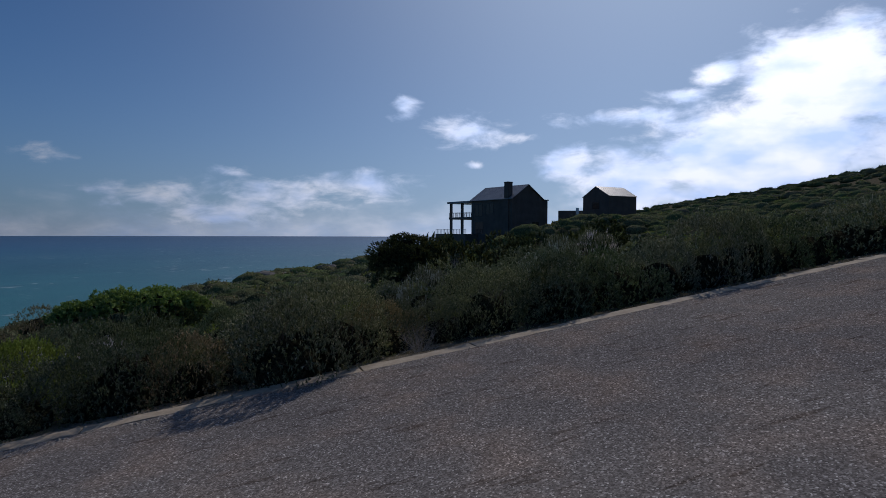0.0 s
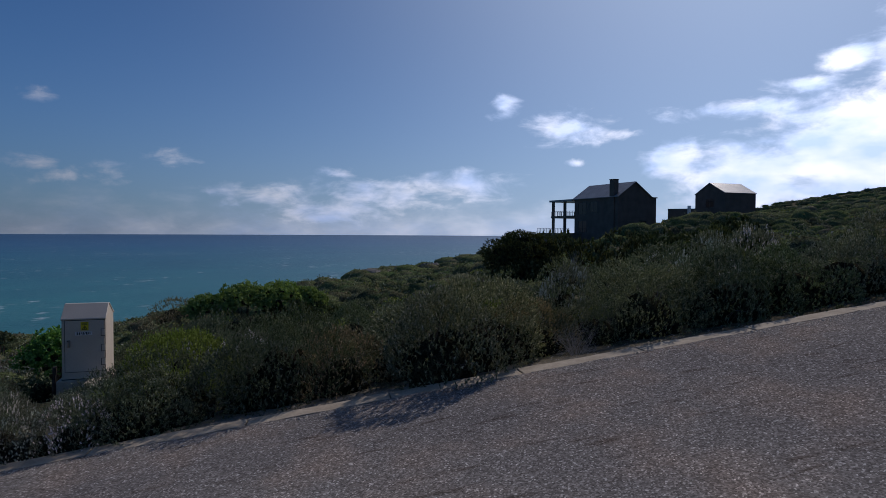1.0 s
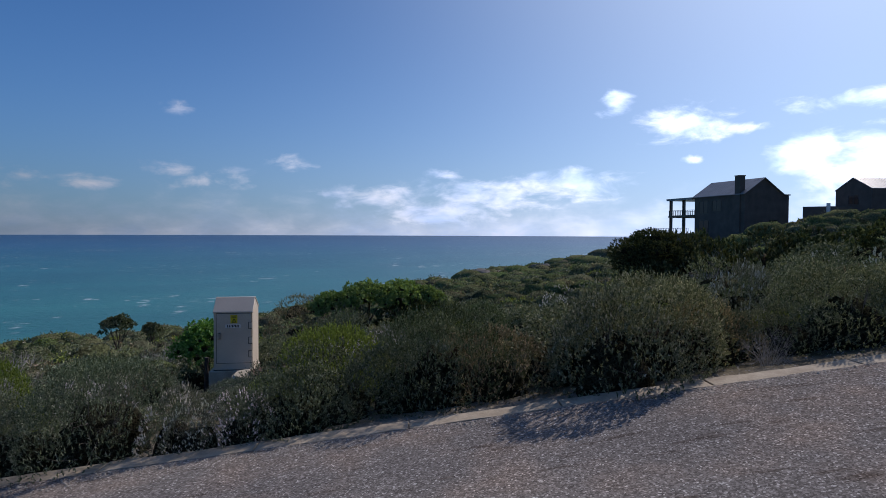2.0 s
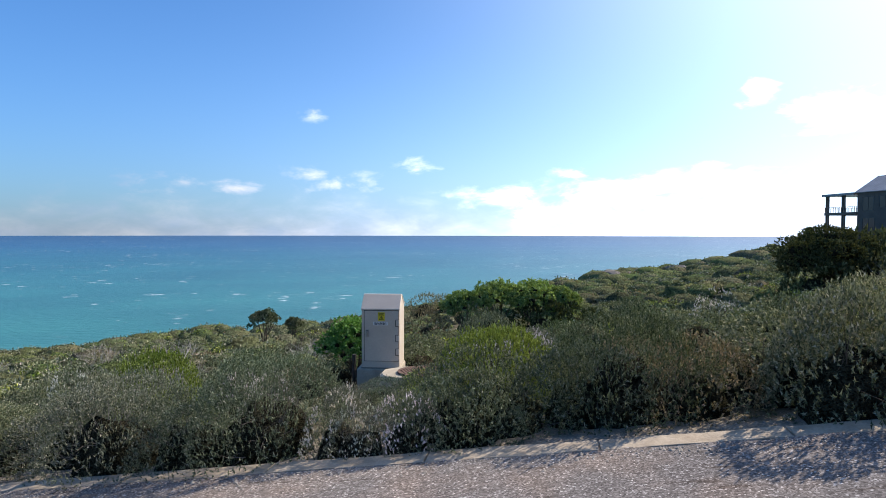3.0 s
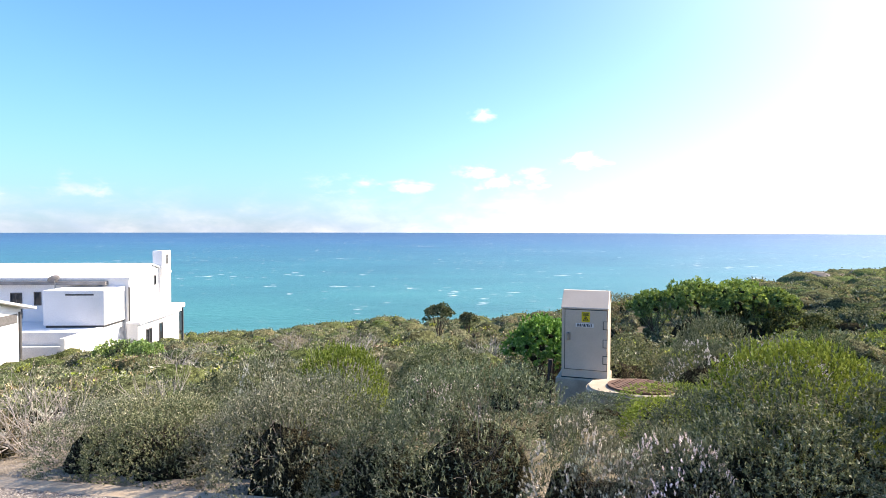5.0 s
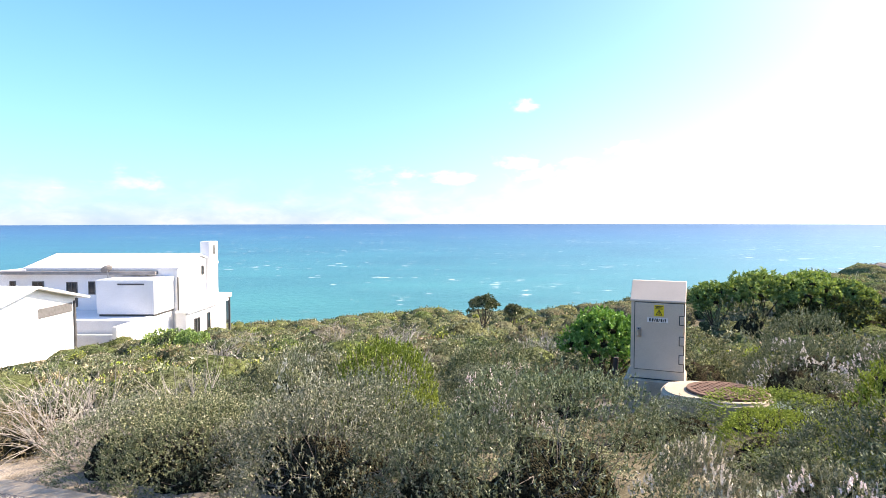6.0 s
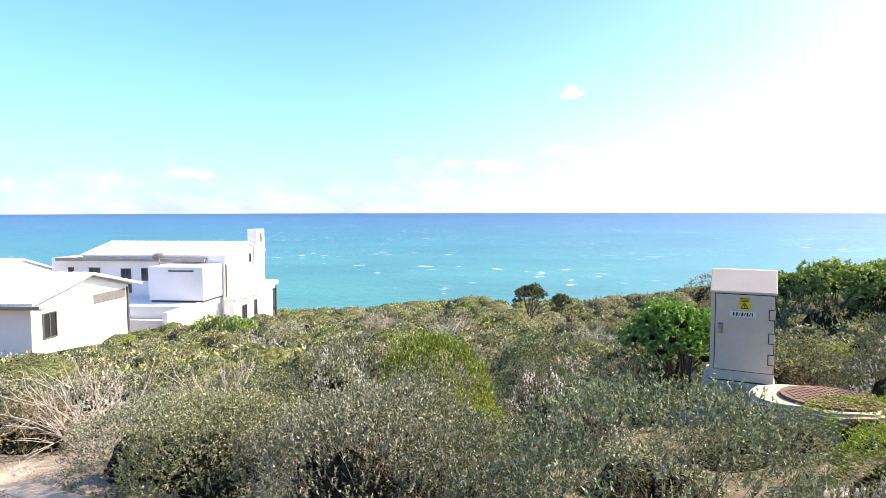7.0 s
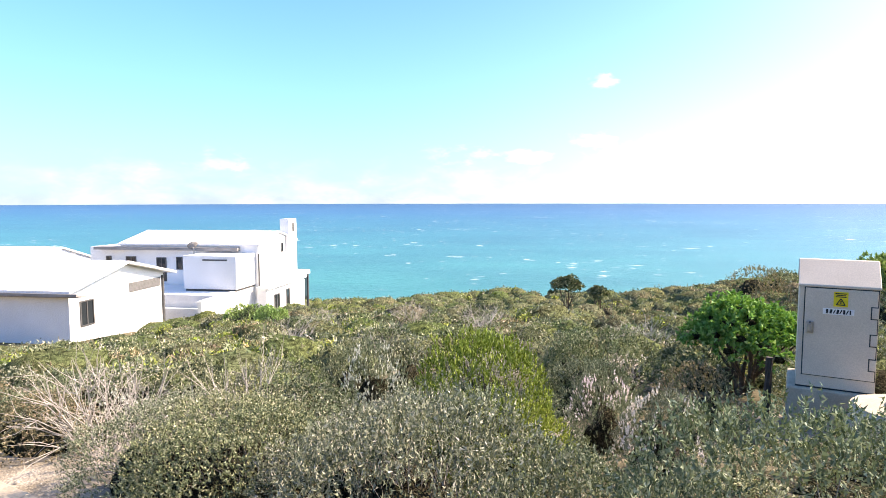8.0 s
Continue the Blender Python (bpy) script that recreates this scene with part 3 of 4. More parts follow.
# ---- the metering cabinet beside the road ----
def build_cabinet():
    m = pose(-0.374, 11.265, -0.605, 0, 0, -17.5)
    cab = empty("electrical_cabinet", m, "beige electrical cabinet with a pitched top and locked door", "cabinet")
    W, F, B, H, R = 0.262, 0.225, 0.315, 0.815, 0.190

    def crosswise(bm):
        bmesh.ops.transform(bm, matrix=Matrix.Rotation(radians(90), 4, "Z"), verts=bm.verts)
        return bm
    # outlines run from the front (-x) to the back (+x) before they are turned
    bm = crosswise(prism(bmesh.new(), [(-F, 0.0), (B, 0.0), (B, H + 0.02), (0.02, H + R - 0.012), (-0.015, H + R - 0.012), (-F, H)], -W, W))
    bmesh.ops.bevel(bm, geom=list(bm.edges), offset=0.007, segments=2, affect="EDGES")
    part("body", bm, GRP, cab)
    lid = crosswise(prism(bmesh.new(), [(-F - 0.014, H - 0.012), (-F - 0.014, H + 0.006), (-0.020, H + R), (0.028, H + R), (B + 0.014, H + 0.028), (B + 0.014, H + 0.008), (B, H + 0.008), (0.02, H + R - 0.014), (-0.014, H + R - 0.014), (-F, H - 0.012)], -W - 0.008, W + 0.008))
    bmesh.ops.bevel(lid, geom=list(lid.edges), offset=0.004, segments=1, affect="EDGES")
    part("pitched_lid", lid, GRP, cab)
    boxed("base_seam", GAP, cab, (-W - 0.003, W + 0.003, -F - 0.004, -F + 0.02, -0.004, 0.004))
    boxed("door_gap", GAP, cab, (-W + 0.034, W - 0.004, -F - 0.003, -F + 0.01, 0.094, H - 0.014))
    door = boxed("door", GRP, cab, (-W + 0.042, W - 0.011, -F - 0.014, -F + 0.006, 0.101, H - 0.021), 0.003)
    for z in (0.185, 0.375, 0.585):
        boxed("hinge", GRP, door, (W - 0.046, W - 0.004, -F - 0.019, -F - 0.002, z, z + 0.082), 0.003)
        gap = bmesh.new()
        box(gap, W - 0.054, W - 0.046, -F - 0.0165, -F - 0.010, z - 0.008, z + 0.090)
        box(gap, W - 0.046, W - 0.006, -F - 0.0165, -F - 0.010, z - 0.008, z - 0.001)
        box(gap, W - 0.046, W - 0.006, -F - 0.0165, -F - 0.010, z + 0.083, z + 0.090)
        part("hinge_gap", gap, GAP, door)
    handle = boxed("handle", STEEL, door, (-W + 0.056, -W + 0.104, -F - 0.030, -F - 0.012, 0.438, 0.535), 0.008)
    boxed("lever", STEEL, handle, (-W + 0.068, -W + 0.094, -F - 0.040, -F - 0.029, 0.450, 0.515), 0.005)
    boxed("keyhole", GAP, handle, (-W + 0.074, -W + 0.086, -F - 0.032, -F - 0.0295, 0.519, 0.530))
    sign = boxed("warning_label", YELLOW, door, (-0.032, 0.062, -F - 0.0165, -F - 0.013, 0.660, 0.775), 0.0, "yellow warning label with a black triangle")
    bm = bmesh.new()
    for a, b in (((-0.014, 0.674), (0.015, 0.724)), ((0.015, 0.724), (0.044, 0.674)), ((0.044, 0.674), (-0.014, 0.674)), ((0.019, 0.708), (0.012, 0.696)), ((0.012, 0.696), (0.018, 0.694)), ((0.018, 0.694), (0.013, 0.682))):
        tube(bm, [(a[0], -F - 0.0175, a[1]), (b[0], -F - 0.0175, b[1])], [0.0036, 0.0036], 5)
    part("triangle", bm, BLACK, sign)
    for z, w in ((0.762, 0.038), (0.749, 0.030), (0.737, 0.035)):
        boxed("text_bar", BLACK, sign, (0.015 - w, 0.015 + w, -F - 0.0180, -F - 0.0160, z - 0.0035, z + 0.0035))
    plate = boxed("number_label", LABEL, door, (-0.100, 0.105, -F - 0.0165, -F - 0.013, 0.596, 0.643), 0.0, "white label with black characters")
    for x, w, lean in ((-0.072, 0.010, 0), (-0.046, 0.010, 12), (-0.024, 0.005, 22), (-0.002, 0.010, 8), (0.018, 0.005, 22), (0.040, 0.010, 0), (0.060, 0.005, 22), (0.079, 0.006, 0)):
        bar = boxed("text_bar", BLACK, plate, (-w / 1.4, w / 1.4, -0.001, 0.001, -0.017, 0.017))
        bar.matrix_local = pose(x, -F - 0.0178, 0.620, 0, lean, 0)

    bm = box(bmesh.new(), -W - 0.060, W + 0.015, -F - 0.03, B + 0.04, -0.55, 0.0, 0.018)
    bmesh.ops.subdivide_edges(bm, edges=bm.edges[:], cuts=3, use_grid_fill=True)
    for v in bm.verts:
        v.co += 0.010 * noise.noise_vector(v.co * 7) * (1.0 if v.co.z < -0.01 else 0.0)
    plinth = part("concrete_plinth", bm, CONCRETE)
    plinth.matrix_world = m @ Matrix.Translation((0, 0, -0.006))
    tagged(plinth, "rough concrete plinth under the electrical cabinet", "plinth")

    # inspection chamber in front of it
    chamber = empty("manhole", pose(0.0, 10.48, -0.66, 0, 0, -17.5), "round rusty manhole cover in a pale concrete collar", "manhole")
    bm = bmesh.new()
    bmesh.ops.create_cone(bm, cap_ends=True, segments=48, radius1=0.50, radius2=0.47, depth=0.56, matrix=Matrix.Translation((0, 0, -0.18)))
    bmesh.ops.bevel(bm, geom=[e for e in bm.edges if all(v.co.z > 0.05 for v in e.verts)], offset=0.025, segments=3, affect="EDGES")
    for v in bm.verts:
        v.co.y *= 0.80
        v.co.x = v.co.x * 1.02 - (0.06 if v.co.x < -0.2 else 0.0)
        v.co += Vector((noise.noise(v.co * 3), noise.noise(v.co * 3 + Vector((7, 0, 0))), 0.25 * noise.noise(v.co * 5))) * 0.045
    part("collar", bm, CONCRETE, chamber)
    bm = bmesh.new()
    bmesh.ops.create_cone(bm, cap_ends=True, segments=48, radius1=0.355, radius2=0.35, depth=0.03, matrix=Matrix.Translation((0.05, 0, 0.108)))
    cover = part("cover", bm, IRON, chamber, "rusty patterned iron cover")
    bm = bmesh.new()
    for i in range(-9, 10):
        for j in range(-6, 7):
            x, y = i * 0.042 + (j % 2) * 0.021, j * 0.06
            if x * x + y * y < 0.096:
                box(bm, x - 0.015 + 0.05, x + 0.015 + 0.05, y - 0.022, y + 0.022, 0.121, 0.129)
    part("raised_pattern", bm, IRON, cover)
    for v in cover.data.vertices:
        v.co.y *= 0.86
    for v in cover.children[0].data.vertices:
        v.co.y *= 0.86
    stake = part("wooden_post", tube(bmesh.new(), [(0, 0, -0.3), (0.004, 0, 0.2), (0, 0.004, 0.45)], [0.032, 0.032, 0.030], 8), POSTWOOD)
    stake.matrix_world = pose(-0.76, 11.62, -0.96, 0, 2, 0)
    tagged(stake, "short dark wooden post beside the cabinet", "post")


build_cabinet()


# ---- houses ----
LOUVRE = plain("grey_louvre", (0.09, 0.09, 0.09), (0.14, 0.14, 0.14), 6, 0.7)

def window(parent, name, x0, x1, z0, z1, y, face="y", rows=1, cols=2, deep=0.12, sign=-1):
    """A framed window set into the face y = const (or x = const), looking along sign."""
    w = empty(name, Matrix.Identity(4), "", "")
    w.parent = parent
    for key in ("label", "category"):
        if key in w:
            del w[key]

    def put(nm, mat, a0, a1, b0, b1, d0, d1):
        d0, d1 = sorted((y + sign * d0, y + sign * d1))
        dims = (a0, a1, d0, d1, b0, b1) if face == "y" else (d0, d1, a0, a1, b0, b1)
        return boxed(nm, mat, w, dims)
    t = 0.07
    put("pane", GLASS, x0, x1, z0, z1, -0.1, 0.012)
    put("frame", FRAME, x0 - t, x0, z0 - t, z1 + t, -0.1, 0.05)
    put("frame", FRAME, x1, x1 + t, z0 - t, z1 + t, -0.1, 0.05)
    put("frame", FRAME, x0, x1, z1, z1 + t, -0.1, 0.05)
    put("sill", FRAME, x0, x1, z0 - t, z0, -0.1, 0.06)
    for c in range(1, cols):
        xm = x0 + (x1 - x0) * c / cols
        put("glazing_bar", FRAME, xm - t / 2, xm + t / 2, z0, z1, 0.0, 0.04)
    return w


def gable_house(parent, w, l, eave, ridge, wall, roof, thick=0.25, over=0.35, along="y"):
    """Walls with gables at both ends and a sheet roof with ribs; ridge along local y, or along x."""
    flip = Matrix.Identity(4) if along == "y" else Matrix(((0, 1, 0, 0), (1, 0, 0, 0), (0, 0, 1, 0), (0, 0, 0, 1)))
    bm = prism(bmesh.new(), [(0, -3.0), (w, -3.0), (w, eave), (w / 2, ridge), (0, eave)], 0, l)
    bmesh.ops.transform(bm, matrix=flip, verts=bm.verts)
    bmesh.ops.recalc_face_normals(bm, faces=bm.faces)
    part("wall", bm, wall, parent)
    s = (ridge - eave) / (w / 2)
    for side in (0, 1):
        def at(x, z, side=side):
            return (x if side == 0 else w - x, z)
        bm = prism(bmesh.new(), [at(-over, eave - over * s + 0.01), at(w / 2, ridge + 0.01), at(w / 2, ridge + 0.13), at(-over, eave - over * s + 0.13)], -over, l + over)
        bmesh.ops.transform(bm, matrix=flip, verts=bm.verts)
        bmesh.ops.recalc_face_normals(bm, faces=bm.faces)
        sheet = part("roof", bm, roof, parent)
        bm = bmesh.new()
        n = int(l / 0.6)
        for i in range(n + 1):
            y = l * i / n
            a, b = at(-over, eave - over * s + 0.135), at(w / 2, ridge + 0.135)
            tube(bm, [flip @ Vector((a[0], y, a[1] - 0.008)), flip @ Vector((b[0], y, b[1] - 0.008))], [0.02, 0.02], 4)
        part("roof_ribs", bm, roof, sheet)


def railing(parent, x0, x1, y0, y1, z, along="y", height=1.0, step=0.5):
    n = max(2, int((abs(y1 - y0) if along == "y" else abs(x1 - x0)) / step))
    rail = boxed("handrail", SHADEDGREY, parent, (min(x0, x1) - 0.04, max(x0, x1) + 0.04, min(y0, y1) - 0.04, max(y0, y1) + 0.04, z + height - 0.06, z + height))
    for i in range(n + 1):
        x, y = x0 + (x1 - x0) * i / n, y0 + (y1 - y0) * i / n
        boxed("baluster", SHADEDGREY, rail, (x - 0.03, x + 0.03, y - 0.03, y + 0.03, z, z + height - 0.06))
    return rail


def build_dark_house():
    h = empty("house", pose(91.6, 73.9, 1.2, 0, 0, -8.7), "dark two-storey hillside house with verandas and chimney", "house")
    W, L, EAVE, RIDGE = 8.2, 12.5, 7.2, 9.9
    gable_house(h, W, L, EAVE, RIDGE, STONEWALL, SLATE)
    chim = boxed("chimney", STONEWALL, h, (-0.25, 0.9, 0.9, 2.1, -3, 10.25), 0.05)
    boxed("cap", STONEWALL, chim, (-0.32, 0.97, 0.83, 2.17, 10.25, 10.4), 0.03)
    boxed("side_wing", STONEWALL, h, (W, W + 1.9, 0.3, 6.0, -3, 7.0), 0.03)
    boxed("wing_roof", SLATE, h, (W, W + 2.1, 0.1, 6.2, 7.0, 7.2), 0.02)
    # seaward verandas on two levels
    boxed("veranda_roof", SLATE, h, (-0.4, W, L + 0.4, L + 8.0, 6.75, 7.15), 0.03)
    boxed("upper_deck", TIMBER, h, (-0.2, W, L, L + 7.6, 3.3, 3.75), 0.03)
    boxed("lower_deck", TIMBER, h, (-3.2, W + 1, L - 2, L + 8.5, -3.0, 0.15), 0.03)
    for y in (L + 3.0, L + 3.5, L + 6.9, L + 7.4):
        for x in (0.1, W - 0.4):
            boxed("post", TIMBER, h, (x - 0.12, x + 0.12, y - 0.12, y + 0.12, 0.15, 6.75))
    railing(h, -0.1, -0.1, L, L + 7.5, 3.75)
    railing(h, 0.0, W, L + 7.5, L + 7.5, 3.75, "x")
    railing(h, -3.1, -3.1, L - 2, L + 8.4, 0.15)
    window(h, "window", L * 0.45, L * 0.62, 4.3, 6.2, 0.0, "x")
    window(h, "window", L * 0.72, L * 0.9, 3.9, 6.2, 0.0, "x")
    window(h, "window", L * 0.7, L * 0.9, 0.4, 2.6, 0.0, "x")
    window(h, "window", 5.4, 7.2, 1.0, 2.6, 0.0, "y")

    s = empty("outbuilding", pose(107.0, 61.8, 5.6, 0, 0, -15.7), "dark gabled outbuilding with a pale sheet roof", "house")
    gable_house(s, 7.4, 7.6, 3.4, 5.4, STONEWALL, SLATE, over=0.12, along="x")
    window(s, "window", 2.6, 4.6, 0.9, 2.4, 0.0, "x")
    link = boxed("boundary_wall", STONEWALL, None, (0, 7.0, 0, 0.35, -3, 0.1), 0.03)
    link.matrix_world = pose(101.5, 70.0, 6.0, 0, 0, -58)
    tagged(link, "low dark garden wall between the two buildings", "wall")
    gate = boxed("gate_pillar", WHITEWALL, None, (-0.22, 0.22, -0.22, 0.22, -2, 1.1), 0.03)
    gate.matrix_world = pose(100.6, 65.0, 5.4, 0, 0, -30)
    tagged(gate, "small white pillar beside the garden wall", "pillar")


build_dark_house()


def build_white_house():
    h = empty("house", pose(-25.0, 45.64, -7.85, 0, 0, 94), "white plastered seaside house with chimney and terraces", "house")
    W, L, EAVE, RIDGE = 7.0, 11.0, 5.45, 6.25
    gable_house(h, W, L, EAVE, RIDGE, WHITEWALL, WHITEROOF, over=0.12)
    chim = boxed("chimney", WHITEWALL, h, (4.9, 6.5, -0.30, 0.45, -3, 7.25), 0.03)
    boxed("flue_opening", FRAME, chim, (5.6, 5.95, -0.32, -0.28, 6.2, 6.95))
    boxed("flat_roofed_wing", WHITEWALL, h, (0.2, W, L, L + 2.7, -3, 5.25), 0.03)
    boxed("roof_slab", SHADEDGREY, h, (-0.45, 0.6, 1.4, L + 1.9, EAVE - 0.36, EAVE - 0.14))
    # upper room that juts towards the road
    boxed("jutting_room", WHITEWALL, h, (-2.9, 0.0, 0.25, 4.15, 2.65, 4.95), 0.03)
    boxed("room_vent", FRAME, h, (-2.93, -2.88, 0.9, 2.7, 4.62, 4.72))
    # dark slab that stands in for the shade beneath the overhang
    boxed("shadow_recess", FRAME, h, (-2.8, 0.0, 0.35, 4.05, 2.50, 2.65))
    boxed("lower_room", WHITEWALL, h, (-4.6, 0.0, 0.4, 8.4, -3, 2.5), 0.03)
    boxed("terrace_parapet", WHITEWALL, h, (-5.2, -4.9, 0.4, 9.0, -3, 1.7), 0.03)
    boxed("downpipe", FRAME, h, (-0.08, 0.02, -0.08, 0.0, 1.9, 4.9))
    # lower storey that stands proud of the gable, with its flat roof
    boxed("porch", WHITEWALL, h, (-0.4, 6.9, -0.75, 0.0, -3, 2.3), 0.03)
    boxed("porch_roof", WHITEWALL, h, (-0.5, 7.0, -0.95, 0.0, 2.3, 2.48), 0.02)
    # grey strip paints the shade under the porch roof
    boxed("soffit", SHADEDGREY, h, (1.2, 4.2, -0.93, -0.76, 2.26, 2.30))
    window(h, "window", 0.9, 1.7, 0.0, 1.7, -0.75, "y")
    window(h, "window", 3.1, 3.6, 0.0, 1.8, -0.75, "y", cols=1)
    window(h, "window", 6.05, 6.4, 3.7, 4.5, 0.0, "x", cols=1)
    window(h, "door_window", 7.35, 8.0, 2.8, 4.45, 0.0, "x", cols=2)
    window(h, "window", 9.8, 10.5, 3.95, 4.5, 0.0, "x")
    window(h, "window", 12.0, 12.3, 3.95, 4.5, 0.2, "x", cols=1)
    window(h, "window", 4.05, 4.3, 4.75, 5.35, -0.0, "y", cols=1)
    window(h, "window", 4.9, 5.7, 1.0, 1.7, -4.6, "x")
    window(h, "window", 6.2, 7.6, 1.0, 1.7, -4.6, "x")
    boxed("balcony", WHITEWALL, h, (7.0, 9.3, -0.35, 5.0, 2.35, 2.68), 0.02)
    boxed("balcony_post", FRAME, h, (8.9, 9.05, -0.30, -0.15, -3, 2.35))
    boxed("glass_screen", GLASS, h, (7.1, 8.9, -0.24, -0.20, 0.2, 2.3))
    # satellite dish on the eave
    dish = empty("satellite_dish", h.matrix_world @ pose(-0.5, 4.75, 4.7), "grey satellite dish on a short mast", "dish")
    bm = bmesh.new()
    bmesh.ops.create_uvsphere(bm, u_segments=20, v_segments=12, radius=0.55)
    bmesh.ops.delete(bm, geom=[v for v in bm.verts if v.co.z > -0.28], context="VERTS")
    bmesh.ops.translate(bm, verts=bm.verts, vec=(0, 0, 0.5))
    bmesh.ops.scale(bm, verts=bm.verts, vec=(1.0, 1.0, 0.8))
    bmesh.ops.solidify(bm, geom=list(bm.faces), thickness=0.03)
    bmesh.ops.transform(bm, matrix=pose(-0.1, 0, 0.75, -35, 30, 0), verts=bm.verts)
    part("reflector", bm, SHADEDGREY, dish)
    part("mast", tube(bmesh.new(), [(0, 0, -0.2), (0, 0, 0.5), (-0.08, 0, 0.68)], [0.04, 0.04, 0.03]), STEEL, dish)

    g = empty("garage", pose(-26.12, 29.9, -5.75, 0, 0, 94), "white garage with a pitched white roof", "garage")
    gable_house(g, 7.5, 13.0, 2.4, 3.3, WHITEWALL, WHITEROOF, over=0.55)
    # strips along the eave, coloured as a fascia in shade
    boxed("gutter", SHADEDGREY, g, (-0.69, -0.55, -1.0, 13.4, 2.16, 2.29))
    boxed("eave_board", SHADEDGREY, g, (-0.55, -0.004, -1.0, 13.3, 2.08, 2.14))
    window(g, "window", 0.75, 1.55, 0.5, 1.65, 0.0, "y")
    boxed("louvre_opening", LOUVRE, g, (4.4, 7.15, -0.03, 0.1, 1.60, 2.12))
    boxed("downpipe", FRAME, g, (7.3, 7.42, -0.1, 0.0, -0.8, 2.2))

    o = empty("outbuilding", pose(-40.2, 40.5, -7.7, 0, 0, 94), "white outbuilding with a pitched white roof", "house")
    gable_house(o, 7.0, 9.0, 3.9, 5.0, WHITEWALL, WHITEROOF, over=0.2)
    low = boxed("garden_wall", WHITEWALL, None, (0, 0.3, 0, 9.0, -3, 1.9), 0.03)
    low.matrix_world = pose(-25.2, 38.5, -7.2, 0, 0, 4)
    tagged(low, "low white plastered garden wall", "wall")


build_white_house()


# ---- shrubs ----
def unit(a):
    return a / np.maximum(np.linalg.norm(a, axis=-1, keepdims=True), 1e-9)


def dome(rng, n, lumps=7, low=-0.12, square=2.35):
    """Points on a dome of radius about one that bulges in clumps with creases between, with outward directions and how far each lies on a clump (0 to 1)."""
    d = unit(rng.normal(size=(n * 3, 3)))
    d = d[d[:, 2] > low][:n]
    c = unit(rng.normal(size=(lumps, 3)) * (1, 1, 0.6) + (0, 0, 0.35))
    near = np.max(d @ c.T, axis=1)
    tuft = np.max(d @ unit(rng.normal(size=(110, 3)) + (0, 0, 0.25)).T, axis=1)
    on = np.clip((near - 0.62) / 0.30, 0, 1)
    r = 0.64 + 0.34 * on * (2 - on) + rng.normal(size=len(d)) * 0.025
    r = r + 0.15 * np.clip((tuft - 0.935) / 0.065, 0, 1)
    r = r / np.power(np.sum(np.abs(d) ** square, axis=1), 1 / square) * 0.96
    return d * r[:, None], d, on


def sprigs(rng, base, way, length, k, leaf, width, spread=0.9, up=0.5):
    """Pointed leaves set round little shoots that start at base and point along way; three corners a leaf."""
    n = len(base)
    way = unit(way + (0, 0, up) + rng.normal(size=(n, 3)) * 0.32)
    step = (np.arange(k) + rng.random((n, k))) / k
    ln = length * (0.6 + 0.8 * rng.random((n, 1)))
    at = base[:, None, :] + way[:, None, :] * (step * ln)[..., None]
    out = unit(way[:, None, :] * 0.75 + rng.normal(size=(n, k, 3)) * spread * 0.6)
    side = unit(np.cross(out, rng.normal(size=(n, k, 3))))
    s = leaf * (0.7 + 0.6 * rng.random((n, k, 1)))
    w = width * (0.7 + 0.6 * rng.random((n, k, 1)))
    blade = np.stack([at + side * w, at + out * s, at - side * w], axis=2)
    return blade.reshape(-1, 3)


def blades(verts):
    return np.arange(len(verts)).reshape(-1, 3)


def shoots(count, k):
    """How near the tip of its shoot each corner of count * k leaves sits."""
    return np.tile(np.repeat(((np.arange(k) + 0.5) / k) ** 1.6, 3), count)


def store(me, key, values):
    me.attributes.new(key, "FLOAT", "POINT").data.foreach_set("value", np.asarray(values, np.float32))
    return me


def core_mesh(rng, sub=2, scale=0.80, square=2.35, rugged=0.22):
    bm = bmesh.new()
    bmesh.ops.create_icosphere(bm, subdivisions=sub, radius=1.0)
    off = Vector(rng.random(3) * 20)
    bmesh.ops.rotate(bm, verts=bm.verts, matrix=Matrix.Rotation(0.6, 3, (1, 0.4, 0)))
    for v in bm.verts:
        v.co *= scale * (0.92 + rugged * noise.noise(v.co * 2.2 + off) + 0.5 * rugged * noise.noise(v.co * 6.5 + off)) / sum(abs(c) ** square for c in v.co) ** (1 / square) * 0.97
        v.co.z = max(v.co.z, -0.25)
    v = np.array([x.co for x in bm.verts])
    f = np.array([[y.index for y in x.verts] for x in bm.faces])
    bm.free()
    return v, f


def branch_mesh(rng, n, reach, thick, forks=2, name="branchwork", mat=None, wild=0.35):
    bm = bmesh.new()
    for i in range(n):
        d = unit(rng.normal(size=3) * (1, 1, 0.4) + (0, 0, 0.75))
        pts, p = [np.zeros(3) + (0, 0, -0.08)], np.zeros(3)
        for s in range(3):
            d = unit(d + rng.normal(size=3) * wild * 0.6)
            p = p + d * reach * (0.8 + 0.4 * rng.random()) / 3
            pts.append(p)
        tube(bm, pts, [thick, thick * 0.75, thick * 0.5, thick * 0.22], 4)
        for f in range(forks):
            j = 1 + rng.integers(2)
            e = unit(unit(pts[j + 1] - pts[j]) + rng.normal(size=3) * 0.55 + (0, 0, 0.15))
            l = reach * (0.25 + 0.3 * rng.random())
            mid = pts[j] + e * l * 0.5
            tube(bm, [pts[j], mid, mid + unit(e + rng.normal(size=3) * 0.3) * l * 0.5], [thick * 0.5, thick * 0.36, thick * 0.14], 3)
    me = bpy.data.meshes.new(name)
    bm.to_mesh(me)
    bm.free()
    me.materials.append(mat or TWIG)
    return me


